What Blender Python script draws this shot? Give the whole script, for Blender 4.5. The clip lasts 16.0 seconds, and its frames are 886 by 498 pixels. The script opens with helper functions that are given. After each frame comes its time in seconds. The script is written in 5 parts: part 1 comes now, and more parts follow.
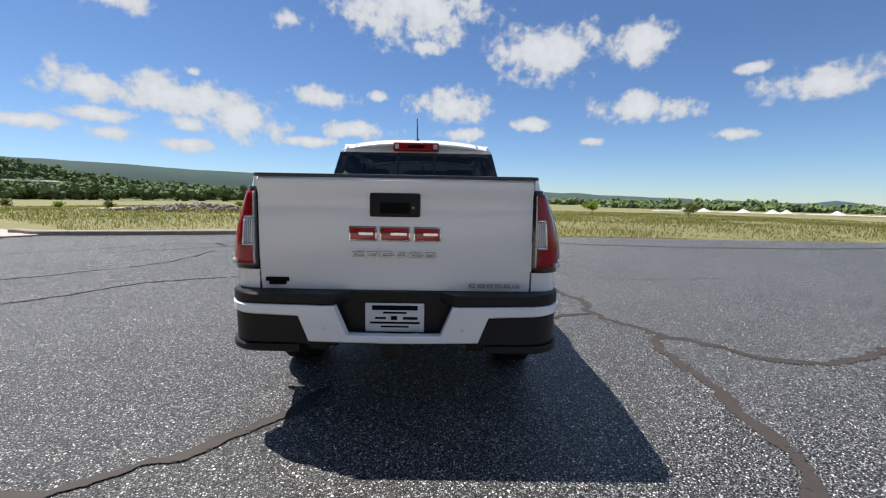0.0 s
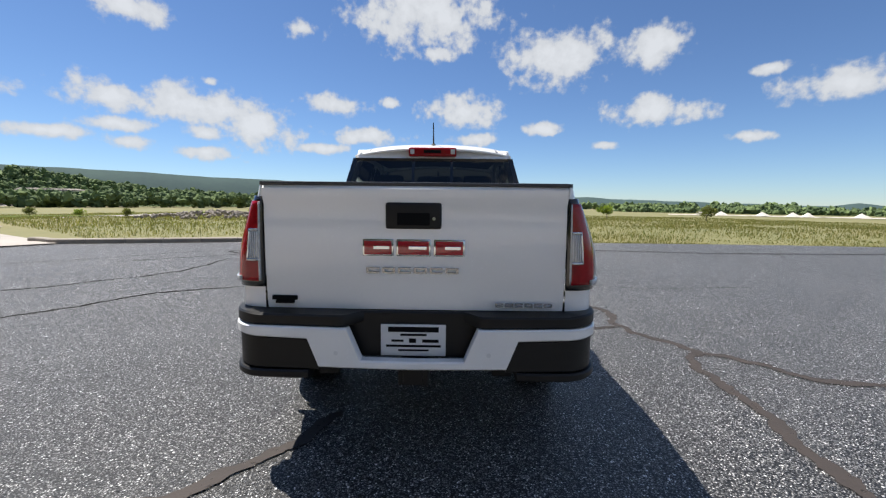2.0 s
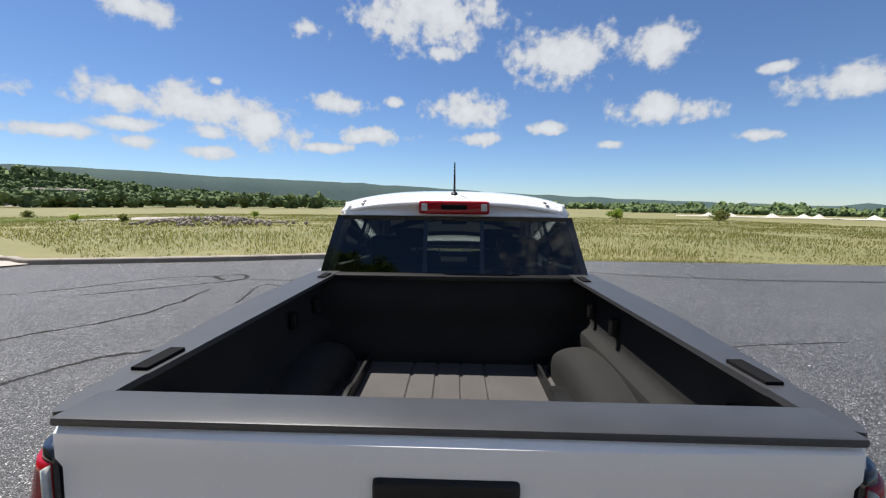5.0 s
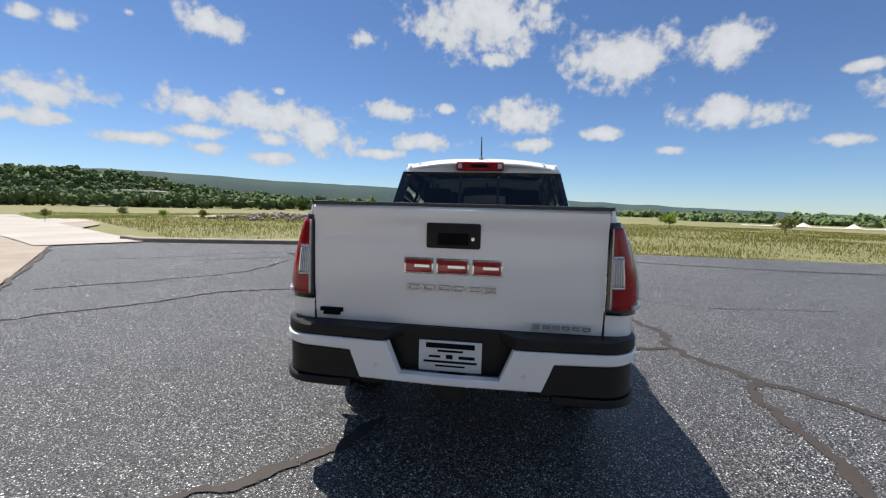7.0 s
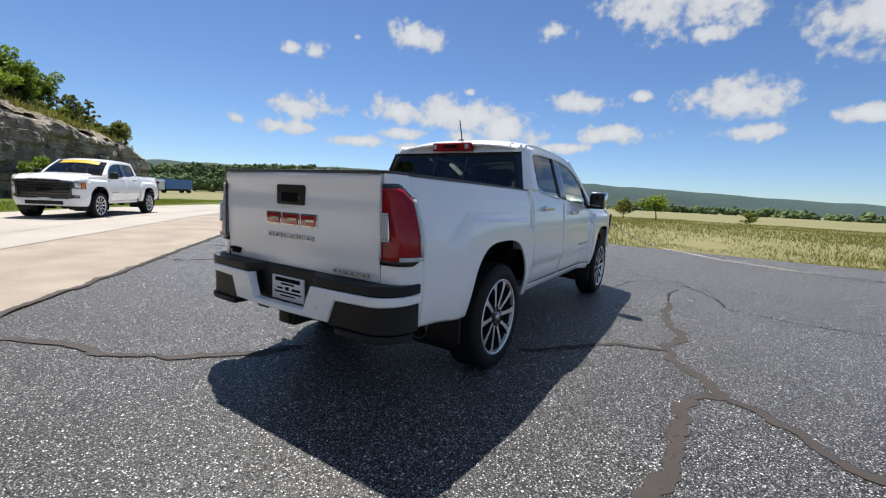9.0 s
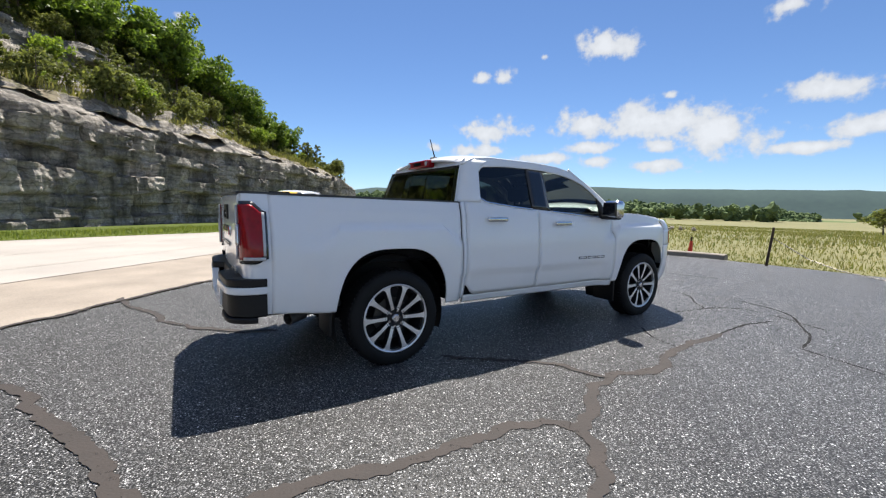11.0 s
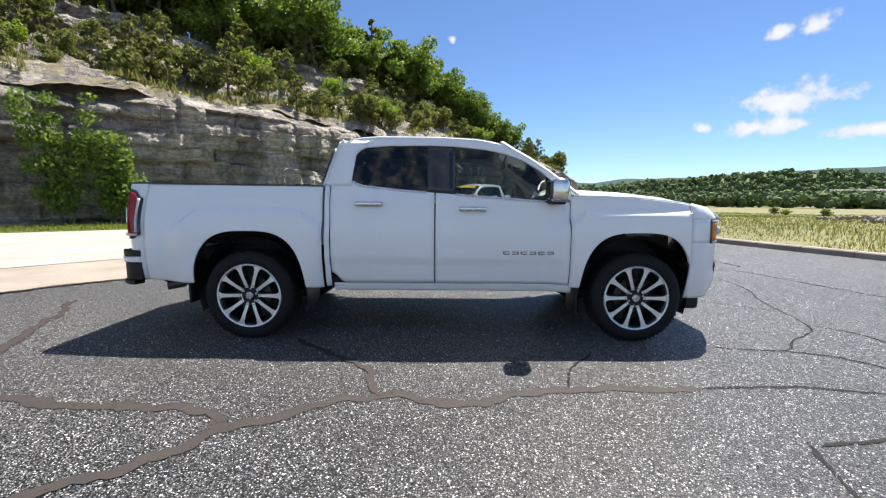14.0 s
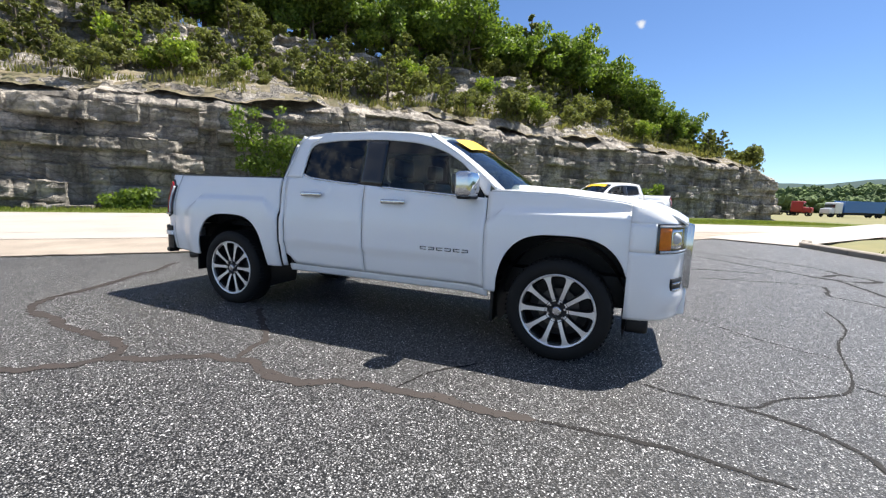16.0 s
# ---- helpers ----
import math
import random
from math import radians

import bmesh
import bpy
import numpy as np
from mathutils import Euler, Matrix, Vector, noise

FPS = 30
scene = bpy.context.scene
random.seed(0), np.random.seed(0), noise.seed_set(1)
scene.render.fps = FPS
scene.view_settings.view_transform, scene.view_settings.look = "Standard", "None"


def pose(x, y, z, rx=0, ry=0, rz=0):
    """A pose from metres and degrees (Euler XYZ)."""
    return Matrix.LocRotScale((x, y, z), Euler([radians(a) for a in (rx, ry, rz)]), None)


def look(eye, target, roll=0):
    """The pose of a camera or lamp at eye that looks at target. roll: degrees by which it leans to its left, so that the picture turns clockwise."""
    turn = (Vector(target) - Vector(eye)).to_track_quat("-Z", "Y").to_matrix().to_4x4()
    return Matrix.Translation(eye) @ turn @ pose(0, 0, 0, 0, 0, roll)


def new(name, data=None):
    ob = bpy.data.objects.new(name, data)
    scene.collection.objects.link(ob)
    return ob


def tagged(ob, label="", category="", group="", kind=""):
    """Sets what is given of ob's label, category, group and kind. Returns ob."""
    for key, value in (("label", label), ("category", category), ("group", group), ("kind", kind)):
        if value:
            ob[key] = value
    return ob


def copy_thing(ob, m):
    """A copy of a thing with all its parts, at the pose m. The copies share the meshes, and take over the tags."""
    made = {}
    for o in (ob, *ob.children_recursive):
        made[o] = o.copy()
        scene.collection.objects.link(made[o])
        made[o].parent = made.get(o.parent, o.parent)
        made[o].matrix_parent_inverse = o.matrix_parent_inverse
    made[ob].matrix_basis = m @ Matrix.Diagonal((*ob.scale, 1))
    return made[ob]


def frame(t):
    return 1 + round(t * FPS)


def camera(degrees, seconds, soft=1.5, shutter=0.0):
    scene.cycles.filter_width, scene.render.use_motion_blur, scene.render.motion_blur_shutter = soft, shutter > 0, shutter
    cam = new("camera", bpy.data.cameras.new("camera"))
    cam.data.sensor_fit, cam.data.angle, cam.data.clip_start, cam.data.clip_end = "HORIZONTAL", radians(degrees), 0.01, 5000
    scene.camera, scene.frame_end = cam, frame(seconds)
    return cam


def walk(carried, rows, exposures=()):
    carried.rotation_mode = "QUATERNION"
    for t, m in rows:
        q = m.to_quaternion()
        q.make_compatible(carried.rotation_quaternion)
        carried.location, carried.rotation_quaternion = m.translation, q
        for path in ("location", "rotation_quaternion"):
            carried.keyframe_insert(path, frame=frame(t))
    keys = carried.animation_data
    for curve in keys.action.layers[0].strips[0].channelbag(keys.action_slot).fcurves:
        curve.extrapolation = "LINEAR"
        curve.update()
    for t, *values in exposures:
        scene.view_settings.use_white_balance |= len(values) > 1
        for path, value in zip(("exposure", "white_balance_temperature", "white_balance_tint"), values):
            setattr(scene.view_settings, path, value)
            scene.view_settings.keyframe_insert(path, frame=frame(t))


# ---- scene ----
# camera and its way
cam = camera(94.1, 16.0, soft=1.25)
PATH = [
    (0, (0.213, -3.135, 1.209), (0.236, -1.149, 0.97), 1.0),
    (0.5, (0.171, -3.223, 1.205), (0.164, -1.235, 0.992), 0.6),
    (1, (0.144, -3.251, 1.214), (0.123, -1.261, 1.01), 0.5),
    (1.5, (0.135, -3.193, 1.214), (0.106, -1.204, 1.008), 0.4),
    (2, (0.163, -2.928, 1.229), (0.127, -0.94, 1.014), 0.6),
    (2.5, (0.142, -2.612, 1.257), (0.093, -0.625, 1.036), 0.7),
    (3, (0.103, -2.286, 1.392), (0.044, -0.3, 1.17), 0.7),
    (3.5, (0.099, -1.936, 1.576), (0.037, 0.05, 1.347), 0.7),
    (4, (0.073, -1.615, 1.715), (0.013, 0.366, 1.446), 0.5),
    (4.2, (0.046, -1.53, 1.771), (-0.006, 0.451, 1.501), 0.6),
    (6.3, (-0.007, -2.566, 1.424), (-0.121, -0.572, 1.312), 1.4),
    (6.5, (0.007, -2.704, 1.386), (-0.145, -0.714, 1.253), 1.4),
    (7, (0.222, -2.967, 1.301), (-0.063, -0.997, 1.106), 1.5),
    (7.5, (0.6, -2.996, 1.222), (0.133, -1.066, 0.984), 1.6),
    (8, (1.07, -2.938, 1.213), (0.392, -1.075, 0.954), 1.8),
    (8.5, (1.583, -2.851, 1.216), (0.706, -1.072, 0.958), 2.2),
    (9, (2.078, -2.669, 1.204), (1.016, -0.992, 0.956), 2.8),
    (9.2, (2.286, -2.597, 1.214), (1.151, -0.968, 0.971), 3.0),
    (11.3, (3.862, -1.114, 1.234), (2.12, -0.146, 1.058), 0.8),
    (11.5, (3.914, -0.912, 1.209), (2.136, -0.011, 1.045), 0.6),
    (12, (4.077, -0.373, 1.202), (2.216, 0.341, 1.038), 0.1),
    (12.5, (4.239, 0.11, 1.21), (2.318, 0.636, 1.029), 0.0),
    (13, (4.266, 0.632, 1.191), (2.305, 0.967, 0.989), -0.0),
    (13.5, (4.301, 1.166, 1.188), (2.32, 1.32, 0.964), 0.1),
    (14, (4.289, 1.662, 1.188), (2.303, 1.647, 0.95), 0.3),
    (14.5, (4.23, 2.179, 1.175), (2.254, 1.993, 0.928), 0.6),
    (15, (4.173, 2.678, 1.178), (2.225, 2.307, 0.922), 0.9),
    (15.5, (4.03, 3.146, 1.169), (2.131, 2.576, 0.905), 1.3),
    (16, (3.884, 3.619, 1.184), (2.057, 2.849, 0.922), 1.8),
]
walk(cam, [(t, look(eye, target, roll)) for t, eye, target, roll in PATH],
     [(0, 0.76), (2, 0.78), (3, 0.80), (6.5, 0.72), (8, 0.70), (9, 0.72), (11.5, 1.00), (16, 1.18)])

# ---- world, sun ----
SUN_DIR = Vector((-0.42, 0.30, 1.0)).normalized()
sun = new("sun", bpy.data.lights.new("sun", "SUN"))
sun.data.energy, sun.data.angle, sun.data.color = 5.0, radians(0.53), (1.0, 0.95, 0.87)
sun.matrix_world = look(SUN_DIR * 60, (0, 0, 0))

# clouds: compass angle to the left of +y, height, half width, half height, in degrees
CLOUDS = [(3.6, 23.65, 8.46, 3.6), (19.4, 20.8, 1.35, 0.9), (-13.6, 18.2, 5.67, 2.79), (-24.6, 18.4, 3.15, 1.89), (2.5, 19.1, 2.43, 0.81), (-36.1, 14.5, 1.53, 0.54), (-42.2, 12.2, 4.14, 1.35), (-25.1, 11.3, 4.5, 1.44), (-11.8, 9.9, 2.34, 0.72),
          (-1.6, 12.4, 4.59, 1.89), (15.6, 12.6, 3.15, 1.12), (-34.7, 7.8, 1.89, 0.54), (-19.9, 7.6, 1.53, 0.45), (11.6, 8.8, 4.14, 0.99), (-3.3, 8.7, 2.79, 0.72), (31, 11, 6.3, 1.89), (39, 10.9, 3.69, 1.44), (25.2, 9, 4.59, 2.25),
          (38.2, 8.2, 2.7, 0.72), (44.8, 6.9, 3.06, 0.72), (16.8, 7.1, 2.88, 0.59), (30.2, 8, 2.34, 0.85), (37.7, 6.4, 2.25, 0.63), (8.2, 13.1, 0.99, 0.54), (52.8, 17, 1.26, 0.63), (50, 16.9, 1.26, 0.81), (37.5, 19.9, 3.15, 1.35),
          (51.1, 10.55, 3.42, 1.26), (53.4, 7.9, 3.06, 0.72), (59.1, 8.3, 0.99, 0.5), (89.3, 20, 0.63, 0.63), (29.8, 13.8, 0.72, 0.45), (44.8, 19.2, 0.63, 0.45), (30.6, 5.9, 2.52, 0.72)]


def node(tree, kind, links=(), operation=None, data_type=None, interpolation=None):
    n = tree.nodes.new(kind)
    if operation:
        n.operation = operation
    if data_type:
        n.data_type = data_type
    if interpolation:
        n.interpolation_type = interpolation
    for slot, value in links:
        if isinstance(value, bpy.types.NodeSocket):
            tree.links.new(value, n.inputs[slot])
        else:
            n.inputs[slot].default_value = value
    return n


def arith(tree, op, a, b=0.0, c=0.0, clamp=False):
    n = node(tree, "ShaderNodeMath", [(0, a), (1, b), (2, c)], operation=op)
    n.use_clamp = clamp
    return n.outputs[0]


world = bpy.data.worlds.new("world")
scene.world = world
world.use_nodes = True
wt = world.node_tree
wt.nodes.clear()
sky = wt.nodes.new("ShaderNodeTexSky")
sky.sky_type, sky.sun_disc = "NISHITA", False
sky.sun_elevation, sky.sun_rotation = math.asin(SUN_DIR.z), math.atan2(SUN_DIR.x, SUN_DIR.y)
sky.air_density, sky.dust_density, sky.ozone_density = 0.85, 0.05, 2.0
where = node(wt, "ShaderNodeTexCoord").outputs["Generated"]
split = node(wt, "ShaderNodeSeparateXYZ", [(0, where)]).outputs
bearing = arith(wt, "MULTIPLY", arith(wt, "ARCTAN2", arith(wt, "MULTIPLY", split[0], -1.0), split[1]), 57.2958)
height = arith(wt, "MULTIPLY", arith(wt, "ARCSINE", split[2]), 57.2958)
spot = node(wt, "ShaderNodeCombineXYZ", [(0, bearing), (1, height)]).outputs[0]
puff = node(wt, "ShaderNodeTexNoise", [("Vector", spot), ("Scale", 0.34), ("Detail", 6.0), ("Roughness", 0.55)]).outputs[0]
billow = node(wt, "ShaderNodeTexNoise", [("Vector", spot), ("Scale", 1.1), ("Detail", 4.0), ("Roughness", 0.5)]).outputs[0]
# same scattered clouds added unseen behind the walk and overhead, to lighten shaded sides
behind = node(wt, "ShaderNodeMapRange", [("Value", arith(wt, "MULTIPLY", arith(wt, "ADD", split[0], arith(wt, "MULTIPLY", split[1], -0.55)), 1.0)), ("From Min", 0.25), ("From Max", 0.75)], interpolation="SMOOTHSTEP").outputs[0]
above = node(wt, "ShaderNodeMapRange", [("Value", height), ("From Min", 38.0), ("From Max", 55.0)], interpolation="SMOOTHSTEP").outputs[0]
unseen_clouds = arith(wt, "MAXIMUM", behind, above)
total = arith(wt, "MULTIPLY_ADD", unseen_clouds, 1.05, -1.2)
for ca, ce, cw, ch in CLOUDS:
    off = node(wt, "ShaderNodeVectorMath", [(0, spot), (1, (ca, ce, 0))], operation="SUBTRACT").outputs[0]
    off = node(wt, "ShaderNodeVectorMath", [(0, off), (1, (1 / cw, 1 / ch, 0))], operation="MULTIPLY").outputs[0]
    far = node(wt, "ShaderNodeVectorMath", [(0, off)], operation="LENGTH").outputs["Value"]
    near = arith(wt, "SUBTRACT", 1.0, far)
    total = arith(wt, "MAXIMUM", total, near)
rough = arith(wt, "ADD", arith(wt, "MULTIPLY_ADD", puff, 3.0, -1.22), arith(wt, "MULTIPLY_ADD", billow, 1.1, -0.55))
body_of = arith(wt, "ADD", arith(wt, "MAXIMUM", total, -1.2), rough)
cover = node(wt, "ShaderNodeMapRange", [("Value", body_of), ("From Min", -0.15), ("From Max", 0.7)], interpolation="SMOOTHSTEP").outputs[0]
shade = node(wt, "ShaderNodeMapRange", [("Value", body_of), ("From Min", 0.1), ("From Max", 1.3), ("To Min", 0.80), ("To Max", 1.0)]).outputs[0]
glow = node(wt, "ShaderNodeVectorMath", [(0, (0.93, 0.96, 1.0)), ("Scale", shade)], operation="SCALE").outputs[0]
blue = node(wt, "ShaderNodeVectorMath", [(0, sky.outputs[0]), (1, (0.80, 0.95, 1.15))], operation="MULTIPLY").outputs[0]
clear = node(wt, "ShaderNodeBackground", [("Color", blue), ("Strength", 0.061)])
cloudy = node(wt, "ShaderNodeBackground", [("Color", glow), ("Strength", 0.48)])
both = node(wt, "ShaderNodeMixShader", [(0, arith(wt, "MULTIPLY", cover, 0.94)), (1, clear.outputs[0]), (2, cloudy.outputs[0])])
node(wt, "ShaderNodeOutputWorld", [(0, both.outputs[0])])


# ---- materials ----
def material(name, color, rough=0.5, metal=0.0, vary=0.12, scale=3.0, fine=60.0, bump=0.0, coat=0.0, tint=None, coords="Object", emit=None, island=0.0, spec=0.5):
    """Principled surface with colour that varies at two scales and optional relief."""
    m = bpy.data.materials.new(name)
    m.use_nodes = True
    t = m.node_tree
    p = t.nodes["Principled BSDF"]
    at = node(t, "ShaderNodeTexCoord").outputs[coords]
    big = node(t, "ShaderNodeTexNoise", [("Vector", at), ("Scale", scale), ("Detail", 4.0)]).outputs[0]
    small = node(t, "ShaderNodeTexNoise", [("Vector", at), ("Scale", fine), ("Detail", 3.0)]).outputs[0]
    mixed = arith(t, "ADD", arith(t, "MULTIPLY", big, 0.6), arith(t, "MULTIPLY", small, 0.4))
    if island:
        per = node(t, "ShaderNodeNewGeometry").outputs["Random Per Island"]
        mixed = arith(t, "ADD", arith(t, "MULTIPLY", mixed, 1 - island), arith(t, "MULTIPLY", per, island))
    other = tint or tuple(c * (1 - 2 * vary) for c in color)
    ramp = node(t, "ShaderNodeMix", [(0, node(t, "ShaderNodeMapRange", [("Value", mixed), ("From Min", 0.3), ("From Max", 0.7)]).outputs[0]),
                                     (6, (*other, 1)), (7, (*color, 1))], data_type="RGBA")
    t.links.new(ramp.outputs[2], p.inputs["Base Color"])
    rr = node(t, "ShaderNodeMapRange", [("Value", small), ("To Min", max(0.02, rough - 0.06)), ("To Max", min(1, rough + 0.06))]).outputs[0]
    t.links.new(rr, p.inputs["Roughness"])
    p.inputs["Metallic"].default_value = metal
    p.inputs["Specular IOR Level"].default_value = spec
    p.inputs["Coat Weight"].default_value = coat
    p.inputs["Coat Roughness"].default_value = 0.03
    if bump:
        b = node(t, "ShaderNodeBump", [("Height", mixed), ("Strength", bump), ("Distance", 0.02)])
        t.links.new(b.outputs[0], p.inputs["Normal"])
    if emit:
        p.inputs["Emission Color"].default_value, p.inputs["Emission Strength"].default_value = (*color, 1), emit
    return m


def glass(name, color, through_part=1.0):
    """A thin pane: tinted clear with a Fresnel gloss."""
    m = bpy.data.materials.new(name)
    m.use_nodes = True
    t = m.node_tree
    t.nodes.clear()
    clear_part = node(t, "ShaderNodeBsdfTransparent", [(0, (*color, 1))])
    shine = node(t, "ShaderNodeBsdfGlossy", [(0, (1, 1, 1, 1)), (1, 0.01)])
    fres = node(t, "ShaderNodeFresnel", [(0, 1.5)])
    mix = node(t, "ShaderNodeMixShader", [(0, fres.outputs[0]), (1, clear_part.outputs[0]), (2, shine.outputs[0])])
    node(t, "ShaderNodeOutputMaterial", [(0, mix.outputs[0])])
    return m


def lens_plastic(name, color, rough=0.08):
    m = material(name, color, rough=rough, vary=0.2, scale=30, fine=200, coat=1.0)
    return m


def asphalt_material():
    m = bpy.data.materials.new("asphalt")
    m.use_nodes = True
    t = m.node_tree
    p = t.nodes["Principled BSDF"]
    at = node(t, "ShaderNodeTexCoord").outputs["Object"]
    cells = node(t, "ShaderNodeTexVoronoi", [("Vector", at), ("Scale", 125.0), ("Randomness", 1.0)])
    pick = node(t, "ShaderNodeSeparateColor", [(0, cells.outputs["Color"])]).outputs
    stone = node(t, "ShaderNodeMapRange", [("Value", pick[0]), ("From Min", 0.1), ("From Max", 1.0), ("To Min", 0.006), ("To Max", 0.36)]).outputs[0]
    chip = node(t, "ShaderNodeMapRange", [("Value", pick[1]), ("From Min", 0.89), ("From Max", 0.92)]).outputs[0]
    edge = node(t, "ShaderNodeMapRange", [("Value", cells.outputs["Distance"]), ("From Min", 0.25), ("From Max", 0.62), ("To Min", 1.1), ("To Max", 0.05)]).outputs[0]
    wide = node(t, "ShaderNodeTexNoise", [("Vector", at), ("Scale", 0.35), ("Detail", 5.0), ("Roughness", 0.6)]).outputs[0]
    patch = node(t, "ShaderNodeTexNoise", [("Vector", at), ("Scale", 2.3), ("Detail", 4.0)]).outputs[0]
    worn = arith(t, "ADD", arith(t, "MULTIPLY", wide, 0.9), arith(t, "MULTIPLY", patch, 0.5))
    worn = node(t, "ShaderNodeMapRange", [("Value", worn), ("From Min", 0.45), ("From Max", 0.95), ("To Min", 0.72), ("To Max", 1.25)]).outputs[0]
    tone = arith(t, "MULTIPLY", arith(t, "MULTIPLY", stone, edge), worn)
    tone = arith(t, "MULTIPLY_ADD", arith(t, "MULTIPLY", chip, edge), 0.72, tone)
    large = node(t, "ShaderNodeTexVoronoi", [("Vector", at), ("Scale", 50.0), ("Randomness", 1.0)])
    rare = node(t, "ShaderNodeMapRange", [("Value", node(t, "ShaderNodeSeparateColor", [(0, large.outputs["Color"])]).outputs[1]), ("From Min", 0.955), ("From Max", 0.972)]).outputs[0]
    core = node(t, "ShaderNodeMapRange", [("Value", large.outputs["Distance"]), ("From Min", 0.22), ("From Max", 0.36), ("To Min", 1.0), ("To Max", 0.0)]).outputs[0]
    tone = arith(t, "MULTIPLY_ADD", arith(t, "MULTIPLY", rare, core), 0.85, tone)
    col = node(t, "ShaderNodeVectorMath", [(0, (1.0, 0.99, 0.99)), ("Scale", tone)], operation="SCALE").outputs[0]
    t.links.new(col, p.inputs["Base Color"])
    p.inputs["Roughness"].default_value = 0.50
    p.inputs["Specular IOR Level"].default_value = 0.5
    b = node(t, "ShaderNodeBump", [("Height", edge), ("Strength", 0.9), ("Distance", 0.006)])
    t.links.new(b.outputs[0], p.inputs["Normal"])
    return m


M_PAINT = material("white_paint", (0.88, 0.885, 0.89), rough=0.25, vary=0.012, scale=2, fine=90, coat=0.7)
M_BLACK = material("black_plastic", (0.009, 0.009, 0.0095), rough=0.48, vary=0.2, scale=9, fine=300, bump=0.08, spec=0.35)
M_GLOSSBLACK = material("gloss_black", (0.01, 0.01, 0.011), rough=0.15, vary=0.1, coat=0.6)
# shade on the bed walls and hump is put into this darker liner colour
M_LINER_SHADED = material("shaded_bed_liner", (0.022, 0.0215, 0.021), rough=0.8, spec=0.25, vary=0.2, scale=5, fine=350, bump=0.5)
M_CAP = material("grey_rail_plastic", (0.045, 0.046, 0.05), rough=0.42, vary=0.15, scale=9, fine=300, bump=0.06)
# the same liner, lightened in its colour for the sunlit floor
M_LINER_SUNLIT = material("sunlit_bed_floor", (0.075, 0.07, 0.067), rough=0.8, vary=0.2, scale=4, fine=250, bump=0.4, tint=(0.05, 0.045, 0.043))
M_RUBBER = material("tyre_rubber", (0.010, 0.010, 0.010), rough=0.7, spec=0.3, vary=0.25, scale=8, fine=120, bump=0.15)
M_CHROME = material("chrome", (0.62, 0.63, 0.65), rough=0.09, metal=1.0, vary=0.03)
M_DARKCHROME = material("smoked_chrome", (0.30, 0.31, 0.33), rough=0.16, metal=1.0, vary=0.05)
M_ALLOY = material("machined_alloy", (0.82, 0.82, 0.83), rough=0.42, metal=1.0, vary=0.06, fine=200)
M_DARKALLOY = material("dark_alloy", (0.035, 0.036, 0.04), rough=0.4, metal=0.6, vary=0.2)
M_STEEL = material("dull_steel", (0.16, 0.15, 0.14), rough=0.5, metal=0.8, vary=0.25, fine=90)
M_RED = material("red_lens", (0.36, 0.006, 0.012), rough=0.12, vary=0.2, scale=30, fine=200, coat=0.15, spec=0.3)
M_BADGE = material("red_enamel", (0.40, 0.01, 0.02), rough=0.15, vary=0.1, coat=1.0)
M_CLEAR = lens_plastic("clear_lens", (0.62, 0.63, 0.64), 0.12)
M_AMBER = material("amber_lens", (0.80, 0.20, 0.015), rough=0.15, vary=0.15, scale=30, fine=200, coat=0.2, spec=0.3)
M_TINT = glass("tinted_glass", (0.14, 0.155, 0.15))
M_GLASS = glass("window_glass", (0.52, 0.58, 0.56))
M_INTERIOR = material("dark_trim", (0.02, 0.02, 0.021), rough=0.7, vary=0.2, fine=120)
M_SEAT = material("black_leather", (0.022, 0.021, 0.021), rough=0.45, vary=0.2, fine=150, bump=0.15)
M_YELLOW = material("yellow_sticker", (0.85, 0.50, 0.01), rough=0.4, vary=0.08)
M_PLATE = material("white_plate", (0.72, 0.73, 0.74), rough=0.35, vary=0.04)
M_INK = material("black_ink", (0.008, 0.008, 0.009), rough=0.9, vary=0.1, spec=0.1)
M_ASPHALT = asphalt_material()
M_SEAL = material("crack_sealant", (0.040, 0.030, 0.026), rough=0.8, vary=0.2, scale=5, fine=70, bump=0.3, tint=(0.026, 0.021, 0.019))
M_CRACK = material("open_crack", (0.018, 0.016, 0.015), rough=0.95, vary=0.3, scale=9, fine=150)
M_ROAD = material("worn_concrete_road", (0.40, 0.365, 0.33), rough=0.85, vary=0.12, scale=0.5, fine=45, bump=0.3, tint=(0.27, 0.245, 0.22))
M_SHOULDER = material("gravelly_shoulder", (0.36, 0.305, 0.25), rough=0.95, vary=0.2, scale=1.2, fine=55, bump=0.8, tint=(0.20, 0.17, 0.14))
M_KERB = material("concrete_kerb", (0.34, 0.30, 0.26), rough=0.9, vary=0.25, scale=2, fine=60, bump=0.4, tint=(0.20, 0.175, 0.15))
M_FIELD = material("dry_meadow", (0.215, 0.185, 0.080), rough=0.95, vary=0.2, scale=0.09, fine=1.6, bump=0.6, tint=(0.115, 0.125, 0.045))
M_GRASS = material("grass_blades", (0.225, 0.20, 0.082), rough=0.8, scale=0.25, fine=3.0, tint=(0.115, 0.13, 0.045), island=0.45, spec=0.2)
M_VERGE = material("mown_verge", (0.20, 0.22, 0.05), rough=0.9, scale=0.6, fine=12, tint=(0.10, 0.14, 0.03), island=0.4, spec=0.2)
M_LEAF = material("leaves_green", (0.17, 0.235, 0.04), rough=0.55, scale=0.4, fine=6, tint=(0.075, 0.12, 0.025), island=0.6, spec=0.25)
M_LEAF_YELLOW = material("leaves_light_green", (0.26, 0.32, 0.05), rough=0.55, scale=0.4, fine=6, tint=(0.12, 0.18, 0.03), island=0.6, spec=0.25)
